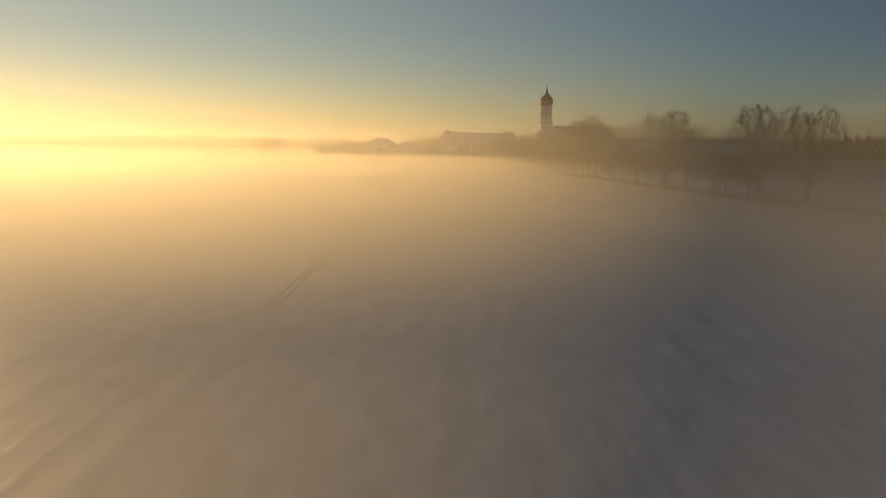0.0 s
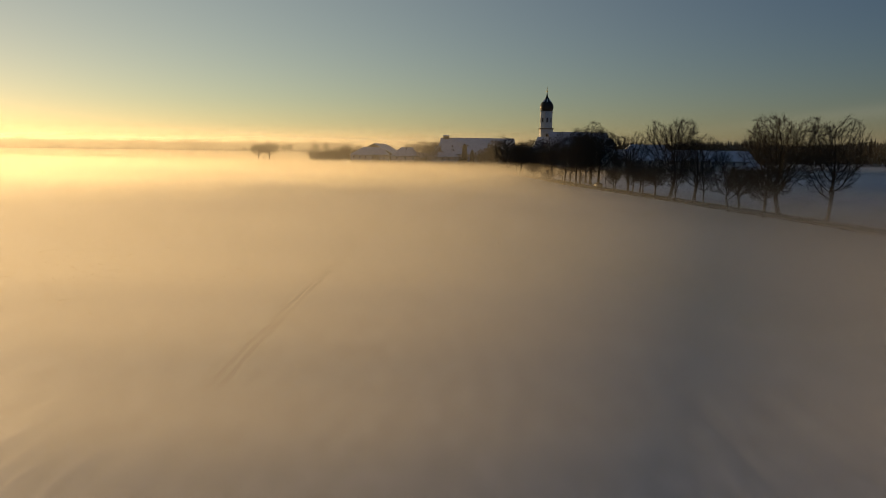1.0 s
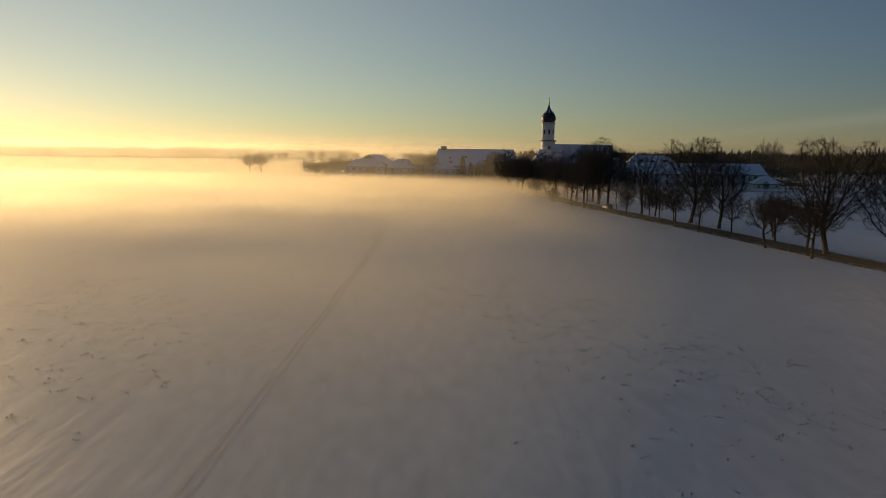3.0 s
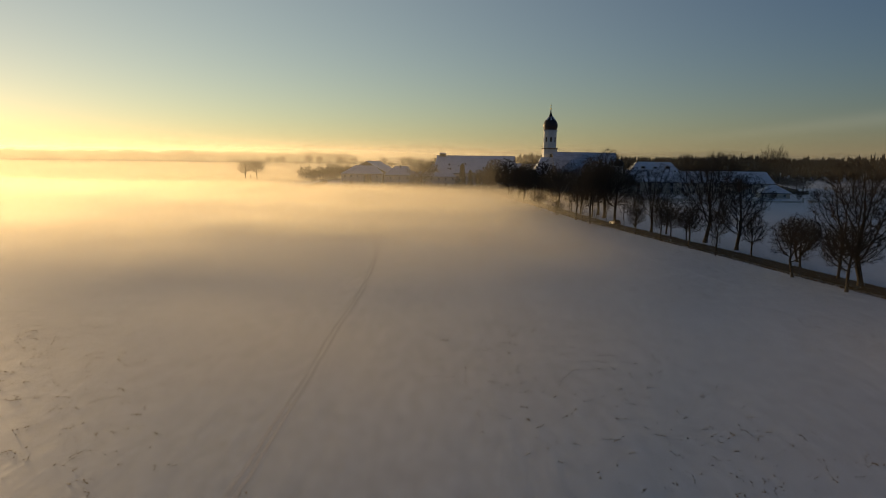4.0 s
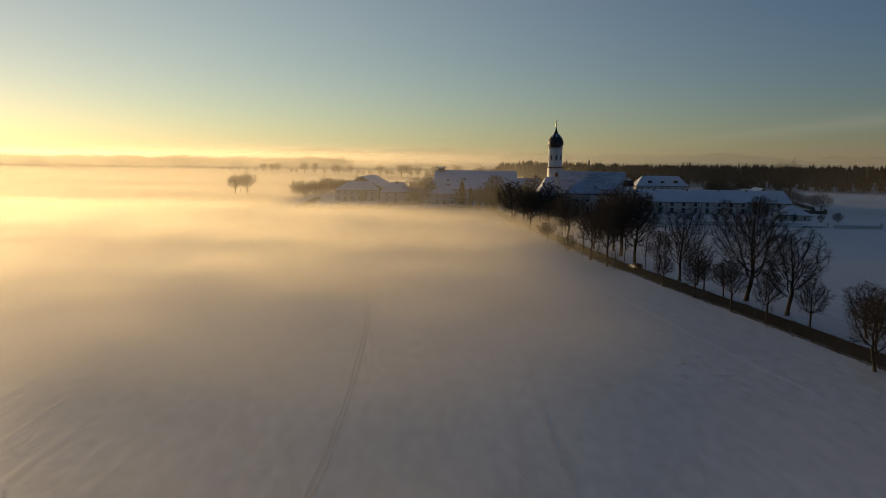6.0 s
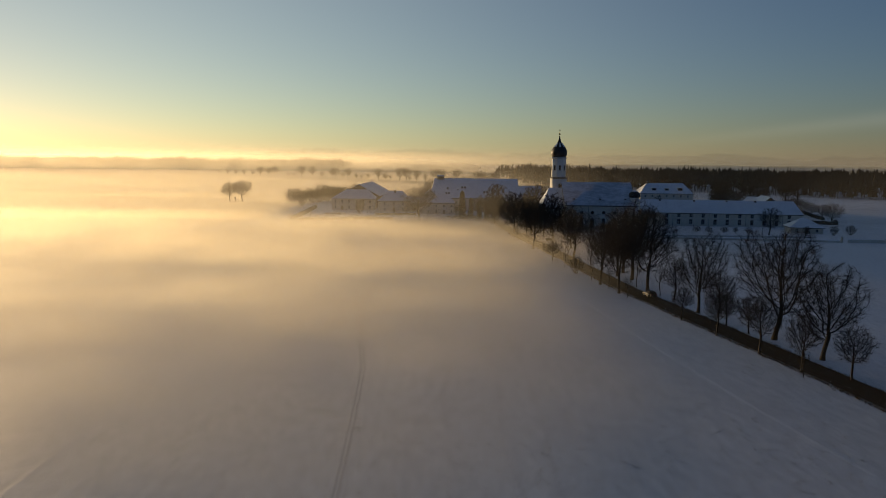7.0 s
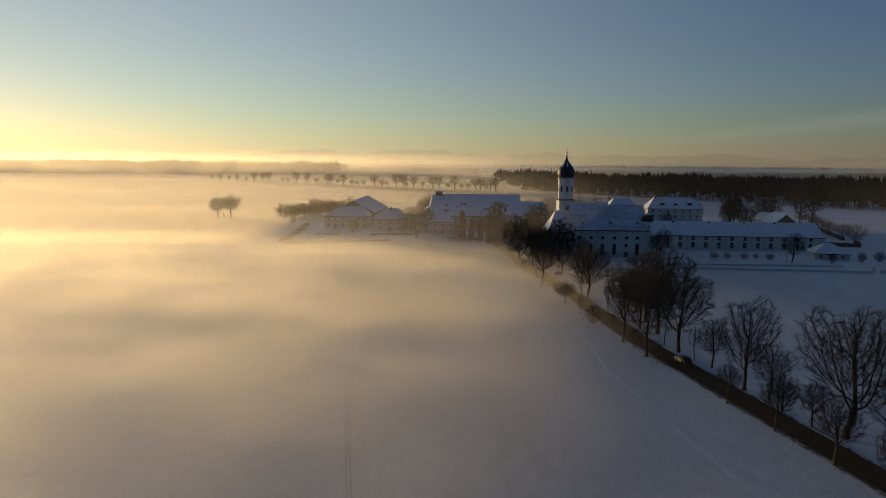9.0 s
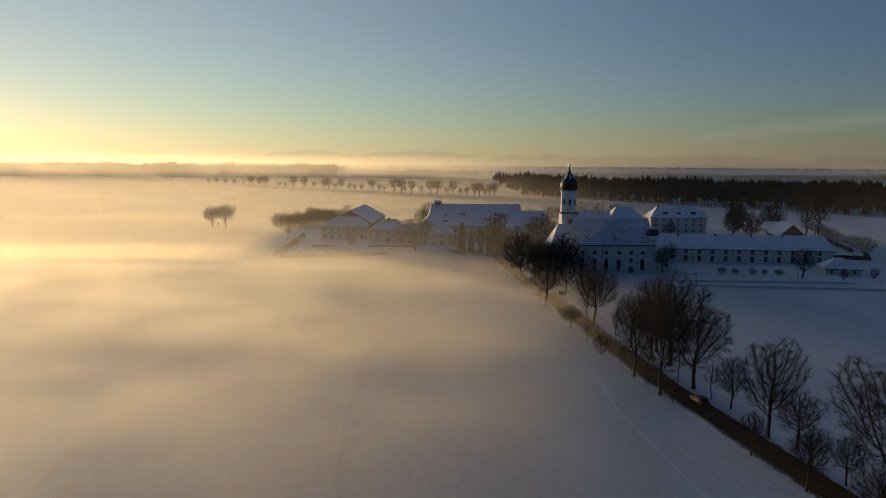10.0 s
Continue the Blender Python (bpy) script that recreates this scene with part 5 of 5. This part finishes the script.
def vehicle(x, y, turn, paint, label, snowy, z=None, group=""):
    """Estate car 4.4 m long, nose along +y."""
    t = anchor("car", x, y, ground_z(x, y) if z is None else z, turn)
    prof = ((-2.18, 0.42), (-2.2, 0.80), (-2.08, 0.98), (1.0, 0.98), (1.9, 0.86), (2.15, 0.70), (2.2, 0.45), (1.9, 0.28), (-1.9, 0.28))
    s = Shape()
    n = len(prof)
    s.add([(-0.86, py, pz) for py, pz in prof] + [(0.86, py, pz) for py, pz in prof], [tuple(range(n)), tuple(range(2 * n - 1, n - 1, -1))] + [(i, n + i, n + (i + 1) % n, (i + 1) % n) for i in range(n)])
    s.made("body", paint, t)
    s = Shape()
    s.add([(-0.82, -2.0, 0.984), (0.82, -2.0, 0.984), (0.82, 0.95, 0.984), (-0.82, 0.95, 0.984), (-0.64, -1.7, 1.44), (0.64, -1.7, 1.44), (0.64, 0.05, 1.46), (-0.64, 0.05, 1.46)],
          [(4, 5, 6, 7), (0, 1, 5, 4), (1, 2, 6, 5), (2, 3, 7, 6), (3, 0, 4, 7)])
    s.made("windows", CAR_GLASS, t)
    s = Shape()
    s.add([(-0.66, -1.74, 1.443), (0.66, -1.74, 1.443), (0.66, 0.1, 1.463), (-0.66, 0.1, 1.463), (-0.58, -1.6, 1.5), (0.58, -1.6, 1.5), (0.58, -0.05, 1.52), (-0.58, -0.05, 1.52)],
          [(4, 5, 6, 7), (0, 1, 5, 4), (1, 2, 6, 5), (2, 3, 7, 6), (3, 0, 4, 7)])
    s.made("car_roof", paint, t)
    for wx in (-0.87, 0.87):
        for wy in (-1.35, 1.35):
            w = anchor("wheel", wx, wy, 0.32)
            w.parent = t
            for nm, r, half, mat in (("tyre", 0.32, 0.10, RUBBER), ("rim", 0.2, 0.112, IRON)):
                s = Shape()
                s.lathe([(r * 0.9, -half), (r, -half * 0.7), (r, half * 0.7), (r * 0.9, half)], 14)
                s.v = [(vz, vx, vy) for vx, vy, vz in s.v]
                s.made(nm, mat, w)
    for lx in (-0.62, 0.62):
        s = Shape()
        s.box(lx - 0.17, lx + 0.17, 2.10, 2.21, 0.58, 0.72)
        s.made("headlight", LAMP_GLASS, t, "clear headlight glass")
        s = Shape()
        s.box(lx - 0.16, lx + 0.16, -2.23, -2.15, 0.72, 0.90)
        s.made("tail_light", TAIL_GLASS, t, "red tail light")
    if snowy:
        s = Shape()
        s.add([(-0.64, -1.7, 1.524), (0.64, -1.7, 1.524), (0.64, 0.05, 1.534), (-0.64, 0.05, 1.534), (-0.5, -1.5, 1.70), (0.5, -1.5, 1.70), (0.5, -0.12, 1.71), (-0.5, -0.12, 1.71)],
              [(4, 5, 6, 7), (0, 1, 5, 4), (1, 2, 6, 5), (2, 3, 7, 6), (3, 0, 4, 7)])
        s.made("snow_cap", ROOF_SNOW, t, "snow lying on the roof")
        s = Shape()
        s.add([(-0.76, 1.0, 0.99), (0.76, 1.0, 0.99), (0.72, 1.9, 0.87), (-0.72, 1.9, 0.87), (-0.6, 1.1, 1.1), (0.6, 1.1, 1.1), (0.6, 1.8, 0.98), (-0.6, 1.8, 0.98)],
              [(4, 5, 6, 7), (0, 1, 5, 4), (1, 2, 6, 5), (2, 3, 7, 6), (3, 0, 4, 7)])
        s.made("bonnet_snow", ROOF_SNOW, t)
    return tagged(t, label, "car", group)


vehicle(52.2, 241.0, 9.0, CAR_PAINT, "dark car driving on the cleared lane", False, 0.05)
for x, y, a, pt in ((15.5, 458, 70, CAR_PAINT), (19.5, 461, 64, GREY_PAINT), (23, 459.5, 75, CAR_PAINT), (17.5, 465, 60, GREY_PAINT), (12.0, 461.5, 68, GREY_PAINT)):
    vehicle(x, y, a, pt, "parked car covered with snow in the farm yard", True, None, "snow-covered parked cars")


def road_sign(x, y):
    t = anchor("road_sign", x, y, ground_z(x, y), 6)
    for px in (-0.7, 0.7):
        s = Shape()
        s.tube([(px, 0.05, -0.3), (px, 0.05, 3.0)], [0.045, 0.045], 8)
        s.made("post", IRON, t)
    s = Shape()
    s.box(-1.15, 1.15, -0.03, 0.0, 1.7, 2.95)
    s.made("board", IRON, t, "dull dark sign board")
    s = Shape()
    s.box(-1.15, 1.15, -0.05, 0.03, 2.954, 3.04)
    s.made("snow_cap", ROOF_SNOW, t)
    tagged(t, "dark place sign on two posts beside the lane", "road sign")


road_sign(44.8, 342.7)

# white marker posts along the lane's field side
first = None
for y in (124.0, 149.5, 174.0, 199.0, 224.0, 249.0, 274.0, 299.0, 324.0, 349.0):
    x = road_x(y) - 3.5
    if first is None:
        first = anchor("marker_post", x, y, ground_z(x, y) - 0.05)
        s = Shape()
        s.add([(-0.06, -0.05, -0.2), (0.06, -0.05, -0.2), (0.0, 0.06, -0.2), (-0.06, -0.05, 1.0), (0.06, -0.05, 1.0), (0.0, 0.06, 1.06)], [(0, 1, 4, 3), (1, 2, 5, 4), (2, 0, 3, 5), (3, 4, 5)])
        s.made("post", POST_WHITE, first)
        s = Shape()
        s.box(-0.066, 0.066, -0.058, -0.053, 0.72, 0.9)
        s.made("band", RUBBER, first, "black band")
        tagged(first, "slim white roadside marker post with a black band", "marker post", "lane marker posts")
    else:
        copy_thing(first, pose(x, y, ground_z(x, y) - 0.05, 0, 0, trng.uniform(-8, 8)))


def shrine(x, y):
    t = anchor("wayside_shrine", x, y, ground_z(x, y))
    s = Shape()
    s.box(-0.3, 0.3, -0.3, 0.3, -0.2, 0.5)
    s.made("plinth", TRIM, t)
    s = Shape()
    s.box(-0.13, 0.13, -0.13, 0.13, 0.503, 2.3)
    s.made("post", WOOD, t)
    s = Shape()
    s.box(-0.4, 0.4, -0.25, 0.25, 2.303, 3.1)
    s.made("niche", WOOD, t)
    s = Shape()
    s.add([(-0.6, -0.45, 3.104), (0.6, -0.45, 3.104), (0.6, 0.45, 3.104), (-0.6, 0.45, 3.104), (0, -0.45, 3.7), (0, 0.45, 3.7)], [(0, 3, 2, 1), (0, 1, 4), (3, 5, 2), (1, 2, 5, 4), (0, 4, 5, 3)])
    s.made("roof", ROOF_SNOW, t)
    tagged(t, "wooden wayside shrine between the lone pair of trees", "shrine")


shrine(-143.4, 580.0)


# ---- lamp posts, poles and rails round the church ----
def lamp_post(x, y, H=4.2):
    t = anchor("lamp_post", x, y, ground_z(x, y))
    s = Shape()
    s.tube([(0, 0, -0.3), (0, 0, 0.6), (0, 0, H)], [0.09, 0.06, 0.045], 8)
    s.made("pole", IRON, t)
    s = Shape()
    s.lathe([(0.08, H + 0.004), (0.2, H + 0.1), (0.24, H + 0.45), (0.05, H + 0.55)], 8)
    s.made("lantern", IRON, t)
    s = Shape()
    s.lathe([(0.27, H + 0.555), (0.2, H + 0.65), (0.03, H + 0.7)], 8)
    s.made("snow_cap", ROOF_SNOW, t)
    tagged(t, "slim dark lamp post in the snowy church garden", "lamp post", "garden lamp posts")


for x, y in ((92, 384), (143, 372), (118, 386)):
    lamp_post(x, y)


def bench(x, y, turn):
    t = anchor("garden_bench", x, y, ground_z(x, y), turn)
    for nm, box in (("seat", (-0.9, 0.9, -0.25, 0.25, 0.42, 0.47)), ("backrest", (-0.9, 0.9, 0.22, 0.27, 0.5, 0.9))):
        s = Shape()
        s.box(*box)
        s.made(nm, WOOD, t)
    for lx in (-0.75, 0.75):
        s = Shape()
        s.box(lx - 0.04, lx + 0.04, -0.22, 0.3, -0.05, 0.417)
        s.made("leg", IRON, t)
    s = Shape()
    s.box(-0.85, 0.85, -0.22, 0.18, 0.474, 0.62)
    s.made("snow_cap", ROOF_SNOW, t)
    tagged(t, "wooden garden bench under a layer of snow", "bench", "garden benches")


bench(108, 395, 8)
bench(111.5, 394.4, 8)

# ---- marks in the field snow ----
def trail(name, label, pts, offsets, half, mat, rise, rim):
    """Narrow trodden line: a pressed strip with a low rim of pushed-up snow on each side."""
    s, r = Shape(), Shape()
    line = []
    for (xa, ya), (xb, yb) in zip(pts, pts[1:]):
        n = max(1, int(math.hypot(xb - xa, yb - ya) / 1.5))
        line += [(xa + (xb - xa) * k / n, ya + (yb - ya) * k / n) for k in range(n)]
    m = len(line)
    for off in offsets:
        bands = [(s, -half, half, 0.0)] + ([(r, -half - rim, -half, rise), (r, half, half + rim, rise)] if rim else [])
        for shape, lo, hi, up in bands:
            verts = []
            for x, y in line:
                w = 0.14 * noise.noise((y * 0.35, off, 2.0))
                z = max(ground_z(x + off + w + lo, y), ground_z(x + off + w + hi, y)) + 0.012
                verts += [(x + off + w + lo, y, z), (x + off + w + (lo + hi) / 2, y, z + up + 0.003), (x + off + w + hi, y, z)]
            faces = []
            for i in range(m - 1):
                faces += [(3 * i, 3 * i + 1, 3 * i + 4, 3 * i + 3), (3 * i + 1, 3 * i + 2, 3 * i + 5, 3 * i + 4)]
            shape.add(verts, faces)
    ob = s.made(name, mat, smooth=True)
    tagged(ob, label, "track", kind="stuff")
    if rim:
        r.made("rim", LOOSE, ob, smooth=True)
    return ob


TRACK = ((-12.2, 45), (-12.2, 53.5), (-12, 63), (-11.6, 84), (-11.3, 100), (-11.4, 115), (-10.9, 127), (-10.8, 140), (-11.1, 152), (-11.5, 166), (-12.1, 182), (-13.9, 196.5), (-15.8, 211), (-17.0, 228), (-17, 245), (-16.2, 264), (-15.4, 278), (-13, 309), (-10.6, 337))
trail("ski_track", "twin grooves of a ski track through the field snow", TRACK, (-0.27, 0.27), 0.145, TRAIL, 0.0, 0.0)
PATH_LINE = ((46.0, 145), (44.2, 155), (41.6, 172), (40.2, 184), (38.2, 199), (36.9, 212), (35.7, 225), (34.6, 236), (35.2, 248), (35.7, 256), (35.0, 269), (34.0, 284), (32.4, 296))
trail("foot_trail", "narrow trodden line pushed up pale in the field snow", PATH_LINE, (-0.16, 0.2), 0.07, LOOSE, 0.0, 0.0)


def footprints(seed, x0, y0, x1, y1):
    rng = random.Random(seed)
    s = Shape()
    L = math.hypot(x1 - x0, y1 - y0)
    for k in range(int(L / 0.8)):
        f = k * 0.8 / L
        x = x0 + (x1 - x0) * f + 2.2 * noise.noise((f * 5, seed, 0)) + (0.14 if k % 2 else -0.14)
        y = y0 + (y1 - y0) * f
        z = ground_z(x, y) + 0.03
        a, b = rng.uniform(0.10, 0.15), rng.uniform(0.2, 0.28)
        s.add([(x - a, y - b, z), (x + a, y - b, z), (x + a, y + b, z), (x - a, y + b, z), (x, y, z + 0.02)], [(0, 1, 4), (1, 2, 4), (2, 3, 4), (3, 0, 4)])
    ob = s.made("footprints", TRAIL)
    tagged(ob, "line of shallow footprints across the snowy field", "footprints", kind="stuff")


footprints(5.1, 6.5, 120, 11.0, 260)
footprints(6.2, 12.0, 120, 14.5, 235)
footprints(7.3, -1.0, 130, 2.5, 225)


def stubble(seed, count):
    """Small dry stalks and clods showing through the snow, in loose patches."""
    rng = random.Random(seed)
    s = Shape()
    made = 0
    while made < count:
        x, y = rng.uniform(-95, 55), 60 + 260 * rng.random()
        if x > road_x(y) - 6 or noise.noise((x * 0.045, y * 0.03, 9.3)) + 0.25 * noise.noise((x * 0.3, y * 0.2, 4.0)) < rng.uniform(-0.1, 0.4):
            continue
        z = ground_z(x, y)
        for _ in range(rng.randint(1, 4)):
            bx, by = x + rng.gauss(0, 0.22), y + rng.gauss(0, 0.22)
            w, h = rng.uniform(0.03, 0.09), rng.uniform(0.03, 0.12)
            s.add([(bx - w, by - w * 0.6, z), (bx + w, by - w * 0.5, z), (bx, by + w, z), (bx + rng.gauss(0, w), by + rng.gauss(0, w), z + h)], [(0, 1, 3), (1, 2, 3), (2, 0, 3)])
        made += 1
    ob = s.made("stubble", STRAW)
    tagged(ob, "sparse dry stubble poking through the field snow", "stubble", kind="stuff")


stubble(44, 5000)


# the far road under the row of trees
verts, faces = [], []
for k in range(40):
    f = k / 39
    x, y = -445 + 560 * f, 1398 - 421 * f
    for o in (-3.0, 3.0):
        verts.append((x + 0.58 * o, y + 0.81 * o - 7.0, ground_z(x, y) + 0.12))
    if k:
        faces.append((2 * k - 2, 2 * k - 1, 2 * k + 1, 2 * k))
far_road = finish("far_road", verts, faces, ASPHALT)
tagged(far_road, "narrow dark road under the distant tree row", "road", kind="structure")


def verge(seed, count):
    """Dry grass standing out of the snow along both edges of the lane."""
    rng = random.Random(seed)
    s = Shape()
    for _ in range(count):
        y = 95 + 290 * rng.random()
        side = rng.choice((-1, 1))
        x = road_x(y) + side * (RW + abs(rng.gauss(0.05, 0.35)))
        if noise.noise((x * 0.3, y * 0.15, 1.2)) < rng.uniform(-0.5, 0.2):
            continue
        z = ground_z(x, y) - 0.03
        for _ in range(3):
            bx, by, w, h = x + rng.gauss(0, 0.1), y + rng.gauss(0, 0.15), rng.uniform(0.02, 0.05), rng.uniform(0.15, 0.5)
            s.add([(bx - w, by, z), (bx + w, by, z), (bx, by + w, z), (bx + rng.gauss(0, 0.12), by + rng.gauss(0, 0.12), z + h)], [(0, 1, 3), (1, 2, 3), (2, 0, 3)])
    ob = s.made("verge_grass", STRAW)
    tagged(ob, "dry brown grass along the edges of the lane", "grass", kind="stuff")


verge(61, 6500)
